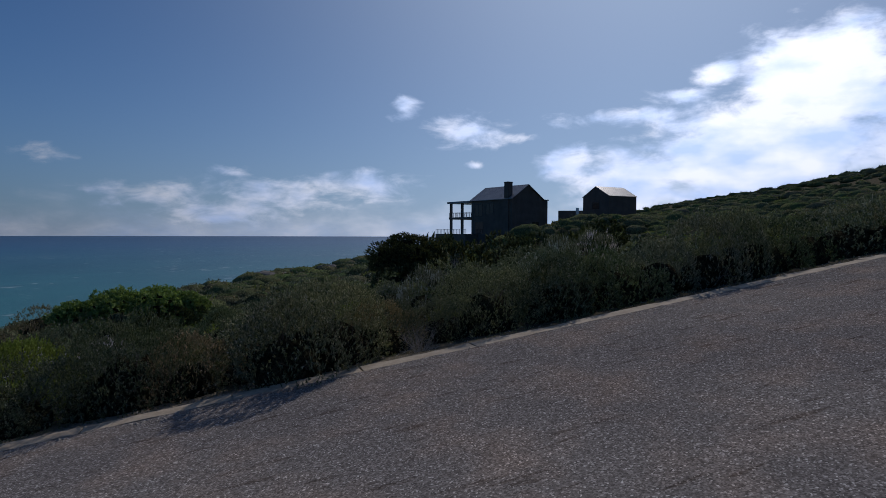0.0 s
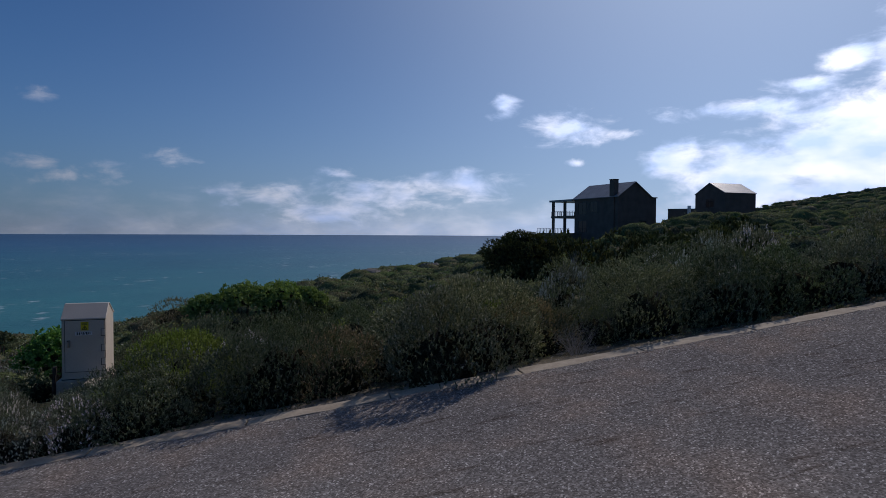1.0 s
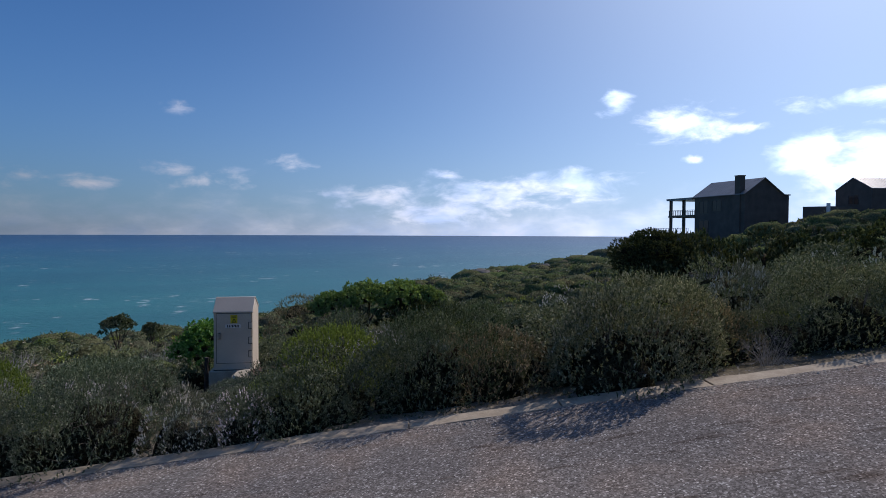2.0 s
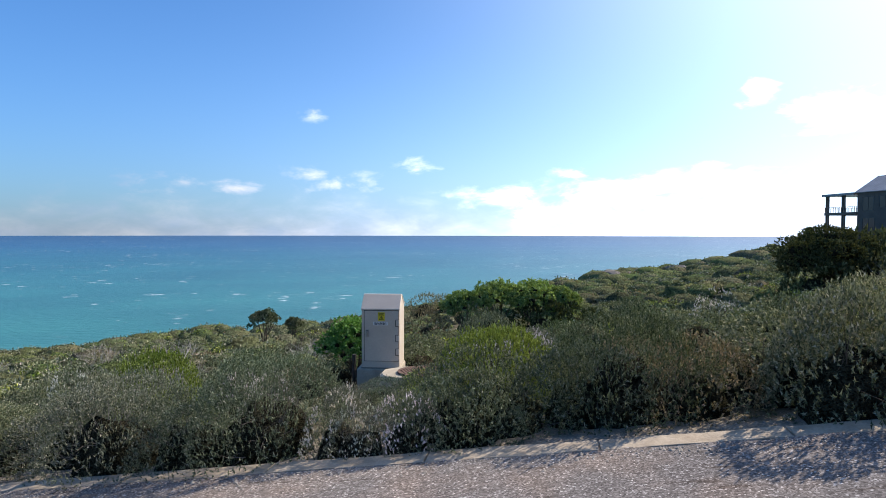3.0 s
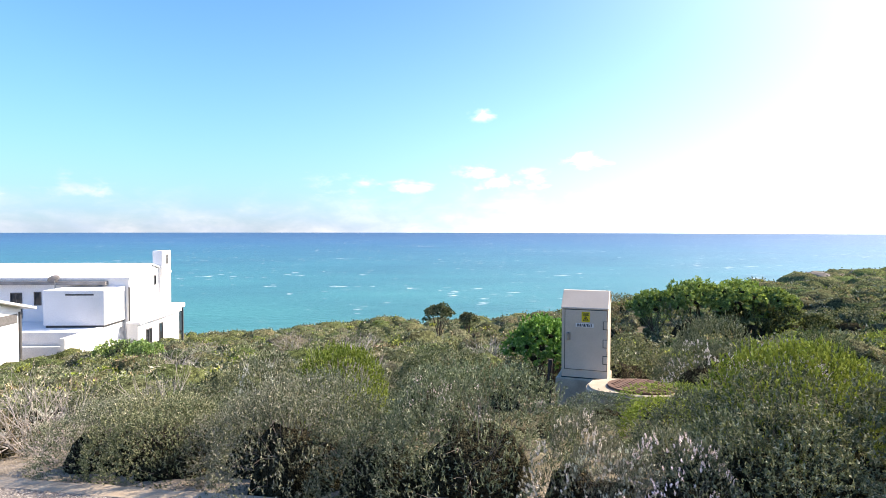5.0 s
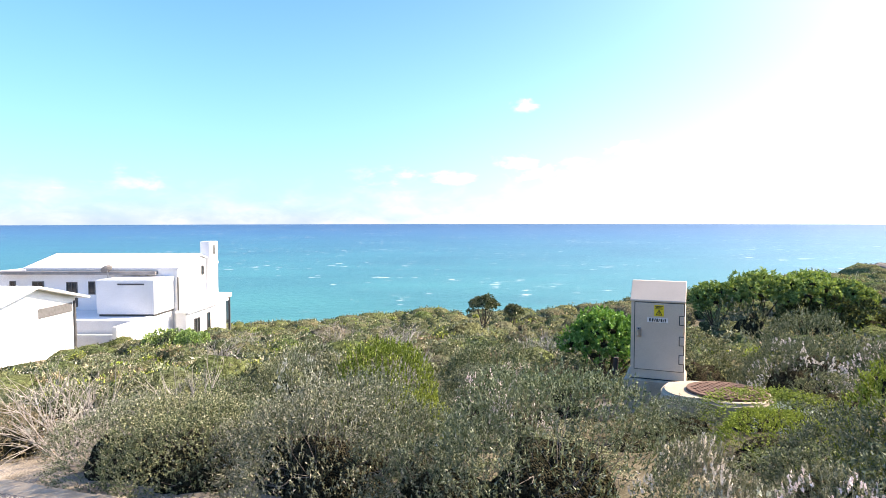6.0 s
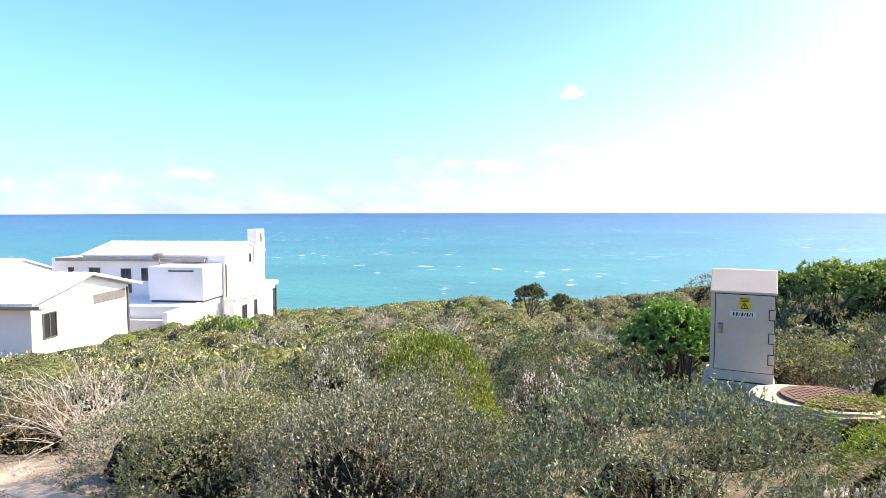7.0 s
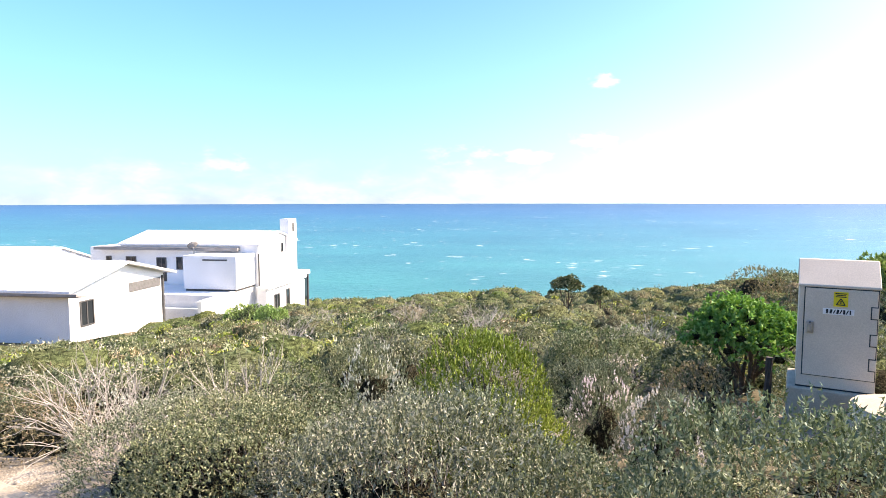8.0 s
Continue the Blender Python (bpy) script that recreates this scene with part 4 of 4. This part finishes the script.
def shrub_kind(seed, n, k, length, leaf, width, mat, spread=0.9, up=0.5, lumps=7, bloom=0, twigs=6, square=2.35, bare_foot=0.06, thick=0.022, bark=None):
    """Meshes of one kind of shrub, about one metre in radius before scaling."""
    rng = np.random.default_rng(seed)
    p, d, on = dome(rng, n, lumps, -0.12, square)
    thin = np.clip((d[:, 2] + 0.12 + rng.normal(size=len(d)) * 0.08) / (bare_foot + 0.14), 0.20, 1.0)
    keep = rng.random(len(d)) < thin * np.minimum(1.0, 0.30 + 1.1 * on)
    p, d = p[keep], d[keep]
    n = len(p)
    p *= 0.90 + 0.1 * rng.random((len(p), 1))
    foliage = store(bare("foliage", sprigs(rng, p, d, length, k, leaf, width, spread, up), blades(np.zeros(n * k * 3)), mat, "mesh"), "tip", shoots(n, k))
    # solid core whose dark colour stands for shade between the leaves
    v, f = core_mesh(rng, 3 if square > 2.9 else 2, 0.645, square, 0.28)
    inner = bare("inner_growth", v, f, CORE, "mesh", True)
    stems = branch_mesh(rng, twigs, 0.74 if twigs < 10 else 0.90, thick, mat=bark, wild=0.35 if twigs < 10 else 0.7)
    flower = None
    if bloom:
        spots = unit(rng.normal(size=(30, 3)) * (1, 1, 0.5) + (0, 0, 0.45))
        d = unit(spots[rng.integers(30, size=bloom)] + rng.normal(size=(bloom, 3)) * 0.11)
        p = d * (0.98 + 0.12 * rng.random((bloom, 1)))
        heads = [sprigs(rng, p, d, 0.05, 9, 0.030, 0.014, 1.9, 0.2)]
        flower = bare("bloom", np.concatenate(heads), blades(np.zeros(len(p) * 9 * 3)), PETAL, "mesh")
    return foliage, inner, stems, flower


def kinds(seed, n, k, grow):
    """One set of shrub meshes; grow widens the leaves where there are fewer of them."""
    g, many = grow, 26 if n > 1000 else 6
    return {
        "grey": [shrub_kind(seed + i, n, k, 0.070, 0.036 * g, 0.0090 * g, LEAF_GREY, 1.4, 0.4, 8, 0, many, 2.35, 0.12, 0.008, PALETWIG) for i in range(3)],
        "green": [shrub_kind(seed + 10 + i, n, k, 0.065, 0.038 * g, 0.0105 * g, LEAF_GREEN, 1.5, 0.35, 7, 0, many // 2, 2.35, 0.12, 0.012) for i in range(3)],
        "lime": [shrub_kind(seed + 20, int(n * 1.2), k, 0.060, 0.032 * g, 0.0095 * g, LEAF_LIME, 1.3, 0.5, 9, 0, 6, 2.8, 0.12)],
        "brown": [shrub_kind(seed + 30 + i, n, k, 0.070, 0.036 * g, 0.0090 * g, LEAF_BROWN, 1.4, 0.4, 8, 0, many, 2.35, 0.12, 0.008, PALETWIG) for i in range(2)],
        "bloom": [shrub_kind(seed + 40 + i, int(n * 0.75), k, 0.070, 0.036 * g, 0.0085 * g, LEAF_GREY, 1.3, 0.4, 7, 520, many, 2.35, 0.12, 0.008, PALETWIG) for i in range(2)],
        "broad": [shrub_kind(seed + 50, int(n * 1.1), 6, 0.09, 0.060 * g, 0.027 * g, LEAF_BROAD, 1.5, 0.2)],
        "dark": [shrub_kind(seed + 60, int(n * 1.2), k + 1, 0.08, 0.042 * g, 0.019 * g, LEAF_DARK, 1.5, 0.05, 6)],
    }


PALETWIG = plain("pale_grey_twig", (0.11, 0.096, 0.082), (0.25, 0.225, 0.20), 20, 0.9)
WALL = {
    "grey": [shrub_kind(500 + i, 3800, 8, 0.070, 0.028, 0.0062, LEAF_GREY, 1.3, 0.45, 9, 0, 46, 3.0, 0.36, 0.007, PALETWIG) for i in range(2)],
    "green": [shrub_kind(510 + i, 3800, 8, 0.065, 0.030, 0.0070, LEAF_GREEN, 1.4, 0.4, 8, 0, 34, 3.0, 0.36, 0.008, PALETWIG) for i in range(2)],
    "brown": [shrub_kind(520, 3800, 8, 0.070, 0.028, 0.0062, LEAF_BROWN, 1.3, 0.45, 9, 0, 40, 3.0, 0.36, 0.007, PALETWIG)],
}
FINE, COARSE = kinds(100, 1900, 8, 1.0), kinds(300, 700, 5, 1.55)
WORDS = {
    "grey": "dense grey-green fynbos shrub on the verge", "green": "dark green fynbos shrub with small leaves",
    "lime": "rounded yellow-green shrub with fine leaves", "brown": "brownish green fynbos shrub with dry tips",
    "bloom": "grey shrub with dry white flower heads", "broad": "bright green shrub with broad glossy leaves",
    "dark": "dark green bushy coastal shrub on the slope",
}
TAKEN = []


def shrub(kind, x, y, r, h, rng, sets=None, sink=0.06):
    variants = (sets or FINE)[kind]
    foliage, inner, stems, flower = variants[rng.integers(len(variants))]
    z = float(land_z(x, y)) - sink
    m = Matrix.LocRotScale((x, y, z), Euler((rng.normal() * 0.06, rng.normal() * 0.06, rng.random() * math.tau)), (r, r * (0.85 + 0.3 * rng.random()), h + sink))
    top = empty("shrub", m, WORDS[kind], "shrub", "shrubs beside the road")
    for nm, me in (("foliage", foliage), ("inner_growth", inner), ("branchwork", stems), ("bloom", flower)):
        if me:
            new(nm, me).parent = top
    return top


def shrub_to(kind, x, y, r, top, rng, sets=None):
    """A shrub whose crown reaches the height top."""
    TAKEN.append((x, y, r * 1.5 if kind == "bloom" else r))
    return shrub(kind, x, y, r, max(0.15, (top - float(land_z(x, y))) * 0.93), rng, sets)


def stunted(x, y):
    """How tall the shrubs grow round the cabinet and its path, as a share of the usual height."""
    return 0.5 if -2.3 < x < 0.5 and 7.4 < y < 11.2 else 1.0


def free(x, y, gap=0.6):
    return all((x - a) ** 2 + (y - b) ** 2 > (r * gap) ** 2 for a, b, r in TAKEN)


def build_chosen():
    """Shrubs that stand out from the rest."""
    rng = np.random.default_rng(2)
    for kind, x, y, r, top in (
        ("lime", -3.00, 9.62, 0.50, 0.00), ("lime", -2.80, 9.35, 0.36, -0.34),
        ("lime", -0.03, 7.4, 0.50, 0.48), ("grey", 0.5, 6.86, 0.50, 0.50), ("grey", -0.45, 6.85, 0.44, 0.28), ("brown", 1.15, 6.5, 0.42, 0.55),
        ("bloom", 3.98, 6.5, 0.42, 1.06), ("bloom", 7.1, 5.9, 0.42, 1.52), ("bloom", 6.4, 6.1, 0.42, 1.40), ("bloom", -1.32, 7.10, 0.26, 0.18),
        ("bloom", -1.15, 6.98, 0.27, 0.08), ("bloom", -0.86, 6.86, 0.27, 0.16), ("lime", 0.20, 9.78, 0.55, -0.42), ("green", -0.42, 9.98, 0.34, -0.66), ("green", -0.75, 9.6, 0.40, -0.56), ("green", -0.40, 8.62, 0.42, -0.36), ("grey", 0.15, 8.5, 0.38, -0.34), ("bloom", 0.85, 10.95, 0.48, -0.16),
        ("bloom", 1.6, 10.6, 0.5, -0.08), ("grey", 1.3, 11.5, 0.6, 0.02), ("bloom", -1.90, 9.75, 0.32, -0.30), ("lime", 0.62, 10.15, 0.34, -0.60), ("bloom", 0.30, 9.55, 0.36, -0.40), ("lime", -0.25, 8.75, 0.36, -0.22),
        ("brown", -1.35, 11.1, 0.48, -0.50), ("brown", -1.0, 9.3, 0.45, -0.58), ("bloom", -2.22, 10.40, 0.28, -0.38),
        ("green", 1.72, 5.74, 0.52, 0.92), ("green", 1.95, 6.45, 0.66, 0.70), ("green", 2.6, 6.1, 0.55, 0.66), ("green", 4.9, 5.75, 0.80, 1.02), ("green", 5.7, 5.5, 0.70, 1.05), ("grey", 3.1, 6.2, 0.5, 0.72),
    ):
        shrub_to(kind, x, y, r, top, rng)
    for kind, x, y, r, top in (
        ("bloom", 8.7, 15.6, 0.6, -0.12), ("green", 5.2, 23.0, 1.1, -1.05), ("dark", 6.9, 22.6, 1.1, -1.1), ("dark", 8.3, 22.3, 1.0, -1.2),
        ("green", 9.8, 22.0, 1.1, -1.15), ("brown", 3.2, 24.6, 1.0, -1.55), ("dark", 11.1, 15.0, 0.9, 0.75), ("dark", 12.3, 14.7, 0.9, 0.95), ("dark", 12.9, 15.3, 1.1, 1.40), ("dark", 13.6, 14.6, 1.1, 1.42), ("dark", 14.3, 13.7, 1.1, 1.46), ("dark", 14.8, 12.6, 1.1, 1.5),
        ("dark", 16.4, 12.2, 1.2, 1.65), ("green", 12.4, 11.0, 1.0, 0.9), ("dark", 18.6, 12.0, 1.4, 1.95), ("green", 10.5, 9.5, 0.9, 1.15), ("bloom", 11.5, 10.2, 0.5, 1.0),
        ("brown", 6.9, 40.4, 1.3, -2.65), ("green", 8.3, 41.2, 1.2, -2.8), ("broad", -17.2, 33.0, 0.9, -4.25), ("green", -18.2, 33.4, 0.9, -4.4), ("broad", -19.2, 33.8, 0.9, -4.45),
    ):
        shrub_to(kind, x, y, r, top, rng, COARSE)


build_chosen()


def build_crowned(x, y, r, base, top, seed, mat=None, words="fresh green broad-leaved bush on bare stems", clumps=46, each=60, leaf=0.045):
    """A broad-leaved bush whose loose crown of leaf clumps stands on bare stems."""
    rng = np.random.default_rng(seed)
    TAKEN.append((x, y, r))
    ground = float(land_z(x, y))
    bush = empty("shrub", pose(x, y, ground), words, "shrub", "shrubs beside the road")
    base, top = base - ground, top - ground
    leaves, cores, faces, n = [], [], [], 0
    cv, cf = core_mesh(rng, 1, 0.62, 2.0)
    for k in range(clumps):
        a, q = k * 2.4, math.sqrt((k + 0.5) / clumps)
        rise = math.sqrt(max(0.0, 1 - q * q))
        at = np.array((q * r * 0.84 * math.cos(a), q * r * 0.84 * math.sin(a), base + (top - base) * (0.12 + 0.74 * rise * rng.uniform(0.7, 1.08))))
        s = np.array((1, 1, 0.8)) * r * rng.uniform(0.22, 0.34)
        p, d, _ = dome(rng, each, 4, -0.5, 2.0)
        leaves.append(sprigs(rng, p * s * 0.8, d, leaf * 0.9, 5, leaf, leaf * 0.4, 1.6, 0.2) + at)
        cores.append(cv * s * 0.55 + at)
        faces.append(cf + n)
        n += len(cv)
        if k % 3 == 0:
            b = a + 0.5
            part("stem", tube(bmesh.new(), [(0.05 * math.cos(b), 0.05 * math.sin(b), -0.1), (0.10 * math.cos(b), 0.10 * math.sin(b), base * 0.6), tuple(at)], [0.028, 0.02, 0.008], 6), TWIG, bush)
    v = np.concatenate(leaves)
    bare("foliage", v, blades(v), mat or LEAF_FRESH, bush)
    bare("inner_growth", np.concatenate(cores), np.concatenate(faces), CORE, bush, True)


build_crowned(-0.50, 13.35, 0.70, -1.02, -0.24, 31)
build_crowned(-2.80, 32.1, 0.72, -3.25, -2.28, 32, LEAF_GREEN, "small rounded grey-green coastal bush on bare stems", 26, 40, 0.07)
build_crowned(-1.45, 32.4, 0.45, -3.4, -2.80, 33, LEAF_GREEN, "small rounded grey-green coastal bush on bare stems", 16, 40, 0.07)
for k, (x, y, r, top) in enumerate(((4.7, 24.3, 0.95, -0.90), (5.9, 24.0, 1.2, -0.62), (7.0, 23.6, 1.15, -0.56), (8.0, 23.2, 0.8, -0.74))):
    build_crowned(x, y, r, top - 0.95, top, 40 + k, LEAF_BROAD, "bright green broad-leaved thicket on the slope", 34, 44, 0.085)


def build_dead(x, y, r, h, seed):
    rng = np.random.default_rng(seed)
    TAKEN.append((x, y, r * 0.7))
    top = empty("dead_shrub", pose(x, y, float(land_z(x, y)) - 0.03), "bleached leafless dead shrub among the green", "shrub", "dead shrubs")
    me = branch_mesh(rng, 36, 1.0, 0.0068, 6, "branchwork", DEAD, 0.6)
    ob = new("branchwork", me)
    ob.parent = top
    ob.scale = (r, r, h)


for k, (x, y, r, h) in enumerate(((-6.05, 9.80, 0.85, 0.95), (-4.75, 9.72, 0.7, 0.84), (-5.5, 9.5, 0.5, 0.6), (-3.6, 14.5, 0.8, 0.75), (-1.2, 17.0, 0.9, 0.8), (2.88, 5.32, 0.24, 0.36), (11.9, 13.4, 0.9, 1.2), (-5.9, 16.4, 0.9, 0.8), (-8.8, 18.6, 1.0, 0.9), (-4.8, 21.5, 1.1, 0.95), (0.8, 20.5, 1.0, 0.9), (-7.4, 24.0, 1.2, 1.0), (-11.5, 26.0, 1.3, 1.0), (-1.8, 13.2, 0.6, 0.55))):
    build_dead(x, y, r, h, 70 + k)


def build_tree():
    """The dark wind-clipped tree on the slope."""
    rng = np.random.default_rng(8)
    x, y = 11.6, 15.2
    z = float(land_z(x, y))
    tree = empty("tree", pose(x, y, z - 0.1), "dark wind-clipped coastal tree with a dense crown", "tree")
    top = 1.5 - z
    bm = bmesh.new()
    limbs = [(-0.6, 0.2, 0.72), (0.5, -0.3, 0.78), (0.1, 0.5, 0.8), (-0.2, -0.4, 0.7), (0.75, 0.2, 0.62)]
    tube(bm, [(0, 0, -0.2), (0.04, 0.02, top * 0.25), (0.0, 0.05, top * 0.45)], [0.11, 0.09, 0.07], 8)
    part("trunk", bm, TWIG, tree)
    for a, b, c in limbs:
        part("limb", tube(bmesh.new(), [(0, 0.05, top * 0.4), (a * 0.6, b * 0.6, top * (c - 0.15)), (a, b, top * c)], [0.06, 0.045, 0.02], 6), TWIG, tree)
    leaves, cores, n = [], [], 0
    cv, cf = core_mesh(rng, 1, 0.8)
    faces = []
    for a, b, c in limbs + [(0.0, 0.0, 0.86), (-0.85, 0.0, 0.6), (0.35, 0.55, 0.62)]:
        s = np.array((0.52, 0.52, 0.34)) * rng.uniform(0.85, 1.2)
        p, d, _ = dome(rng, 480, 6, -0.6)
        leaves.append(sprigs(rng, p * s, d, 0.09, 7, 0.055, 0.016, 1.1, 0.3) + (a, b, top * c))
        cores.append(cv * s * 0.9 + (a, b, top * c))
        faces.append(cf + n)
        n += len(cv)
    v = np.concatenate(leaves)
    bare("crown", v, blades(v), LEAF_DARK, tree)
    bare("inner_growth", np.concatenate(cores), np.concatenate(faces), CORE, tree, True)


build_tree()


def build_hedge():
    rng = np.random.default_rng(5)
    names, odds = ["grey", "green", "brown", "lime", "bloom"], [0.34, 0.50, 0.10, 0.02, 0.04]
    for u in np.arange(-10.6, 12.0, 0.60):
        back = 0.02 if u < -3.5 else -0.20 if u < -1.2 else 0.16 if u > -0.6 else 0.0
        a, b = u + rng.normal() * 0.14, 0.76 + back + rng.normal() * 0.09
        x, y = uv_xy(a, b)
        if not free(x, y, 0.5):
            continue
        h = (0.45 if 2.4 < a < 3.5 else 0.74 if a > 3.5 else 0.73 if a > 0.2 else 0.60 if -3.5 < a < -1.2 else 0.52 if a > -3.5 else 0.48) * (0.85 + 0.3 * rng.random())
        shrub(rng.choice(["grey", "green", "brown"], p=[0.38, 0.44, 0.18]), x, y, 0.50 * (0.9 + 0.25 * rng.random()), h, rng, WALL if -6.0 < a < 4.0 else FINE if a < 8.0 else COARSE)
    for k, v in enumerate((1.55, 2.45)):
        for u in np.arange(-10.6 + 0.5 * k, 12.0, 1.02):
            a, b = u + rng.normal() * 0.2, v + rng.normal() * 0.14
            x, y = uv_xy(a, b)
            if not clear(x, y) or not free(x, y, 0.55):
                continue
            r, h = 0.52 * (0.8 + 0.45 * rng.random()), 0.62 * (0.6 + 0.6 * rng.random()) * (0.5 if 2.2 < a < 3.6 else 0.60 if a > 0.5 else 0.66 if -3.6 < a < 0.0 else 0.82)
            shrub(rng.choice(names, p=odds), x, y, r, h * stunted(x, y), rng, FINE if abs(a + 0.8) < 5.4 else COARSE)
    for u in np.arange(-9.0, 8.0, 1.12):
        for v in np.arange(3.35, 7.3, 1.05):
            x, y = uv_xy(u + rng.normal() * 0.2, v + rng.normal() * 0.2)
            if not clear(x, y) or not free(x, y):
                continue
            low = 0.66 * stunted(x, y) if abs(x + 0.4) < 2.0 and y < 11.6 else 1.0
            shrub(rng.choice(names, p=odds), x, y, 0.52 * (0.7 + 0.6 * rng.random()), 0.50 * low * (0.5 + 1.0 * rng.random()), rng, FINE if -6.0 < u < 2.0 and v < 5.5 else COARSE)


def build_scrub():
    """The scrub further off, too dense to count."""
    rng = np.random.default_rng(9)
    tones = [(LEAF_GREY, 0.27), (LEAF_GREEN, 0.54), (LEAF_BROWN, 0.09), (LEAF_LIME, 0.10)]
    bands = [
        (3.0, 7.2, 8.2, 19, 0.8, 200, 0.065, 0.015, 0.55, 0.5), (3.0, 14.0, -28, -9.2, 0.85, 190, 0.08, 0.018, 0.65, 0.48), (7.2, 14.0, -9.2, 22, 0.82, 260, 0.062, 0.017, 0.6, 0.46),
        (14.0, 32.0, -40, 50, 1.4, 130, 0.080, 0.030, 0.95, 0.72), (32.0, 62.0, -62, 95, 2.0, 76, 0.120, 0.048, 1.4, 1.08), (62.0, 130.0, -25, 130, 3.4, 50, 0.15, 0.085, 2.6, 1.75),
        (0.9, 3.2, 11.6, 30, 0.8, 150, 0.085, 0.022, 0.6, 0.75), (3.0, 32.0, 24, 110, 2.0, 54, 0.11, 0.055, 1.5, 1.15), (0.9, 3.0, 30, 110, 1.6, 40, 0.11, 0.06, 1.0, 0.9),
        # the band from -40 to -8.6 darkens the added, unseen rise
        (1.0, 130.0, 110, 260, 4.6, 40, 0.20, 0.12, 3.0, 1.4), (-40.0, -8.6, -26, 26, 2.2, 26, 0.24, 0.08, 1.5, 0.8), (-30.0, 1.0, 205, 262, 4.6, 24, 0.20, 0.12, 2.8, 1.2), (130.0, 190.0, 130, 262, 4.6, 20, 0.20, 0.12, 2.8, 1.2),
    ]
    leaves, cores = {m.name: [] for m, _ in tones}, []
    finer, broader, rougher = [core_mesh(rng, 2, 0.84, 2.1, 0.50) for _ in range(7)], [core_mesh(rng, 2, 0.84, 2.0, 0.20) for _ in range(5)], [core_mesh(rng, 1, 0.84, 2.0, 0.28) for _ in range(5)]
    shade = {m.name: [] for m, _ in tones}
    shells, total = [], 0
    share = np.cumsum([k[1] for k in tones])
    for v0, v1, u0, u1, gap, n, leaf, width, rad, tall in bands:
        us, vs = np.meshgrid(np.arange(u0, u1, gap), np.arange(v0, v1, gap))
        us, vs = us.ravel() + rng.uniform(-0.5, 0.5, us.size) * gap, vs.ravel() + rng.uniform(-0.5, 0.5, us.size) * gap
        forms = finer if rad < 1.2 else broader if rad < 2.7 else rougher
        for u, v in zip(us, vs):
            x, y = uv_xy(u, v)
            z = float(land_z(x, y))
            if z < SEA_Z + 4 or not clear(x, y) or not free(x, y):
                continue
            grow = np.clip(rng.lognormal(-0.08, 0.38), 0.4, 1.8 if rad < 0.9 else 1.3)
            r, h = rad * grow * (0.8 + 0.4 * rng.random()), tall * (0.35 + 0.65 * grow) * (0.75 + 0.4 * rng.random())
            s = np.array((r, r, h))
            cv, cf = forms[rng.integers(len(forms))]
            a = rng.random() * math.tau
            cv = cv @ np.array(((math.cos(a), math.sin(a), 0), (-math.sin(a), math.cos(a), 0), (0, 0, 1)))
            m = max(14, n * 2 // 3)
            f = cf[rng.integers(len(cf), size=m * 2)]
            w = rng.dirichlet((1, 1, 1), size=m * 2)
            p = np.einsum("ij,ijk->ik", w, cv[f])
            p = p[p[:, 2] > 0.0][:m]
            q = sprigs(rng, p * s * 0.90, unit(p), leaf * rng.uniform(0.9, 2.2), 3, leaf, width, 1.3, 0.5) + (x, y, z - 0.02)
            tone = tones[int(np.searchsorted(share, rng.random() * 0.999))][0].name
            leaves[tone].append(q)
            shade[tone].append(np.full(len(q), rng.random()))
            cores.append((cv * s * 0.92 + (x, y, z)))
            shells.append(cf + total)
            total += len(cv)
    for m, _ in tones:
        v = np.concatenate(leaves[m.name])
        ob = bare("scrub", v, blades(v), m)
        store(ob.data, "own", np.concatenate(shade[m.name]))
        store(ob.data, "tip", shoots(len(v) // 9, 3))
        tagged(ob, "dense low coastal fynbos scrub over the hillside", "scrub", kind="stuff")
    v, f = np.concatenate(cores), np.concatenate(shells)
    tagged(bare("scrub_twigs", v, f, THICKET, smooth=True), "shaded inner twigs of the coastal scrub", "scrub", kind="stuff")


def clear(x, y):
    """False where a house, the cabinet or the manhole stands."""
    if -40.0 < x < -23.8 and 44 < y < 56 or -40 < x < -25.0 and 29.5 < y < 45 or -52 < x < -39 and 39.5 < y < 49:
        return False
    if (x + 0.3) ** 2 + (y - 11.3) ** 2 < 0.62 or (x + 0.12) ** 2 + (y - 10.6) ** 2 < 0.40 or ((x + 2.45) / 0.62) ** 2 + ((y - 10.65) / 0.45) ** 2 < 1:
        return False
    if (x + 0.85) ** 2 + (y - 12.1) ** 2 < 0.42:
        return False
    if 88 < x < 104 and 72 < y < 96 or 106 < x < 116 and 60 < y < 72:
        return False
    return True


build_hedge()
build_scrub()
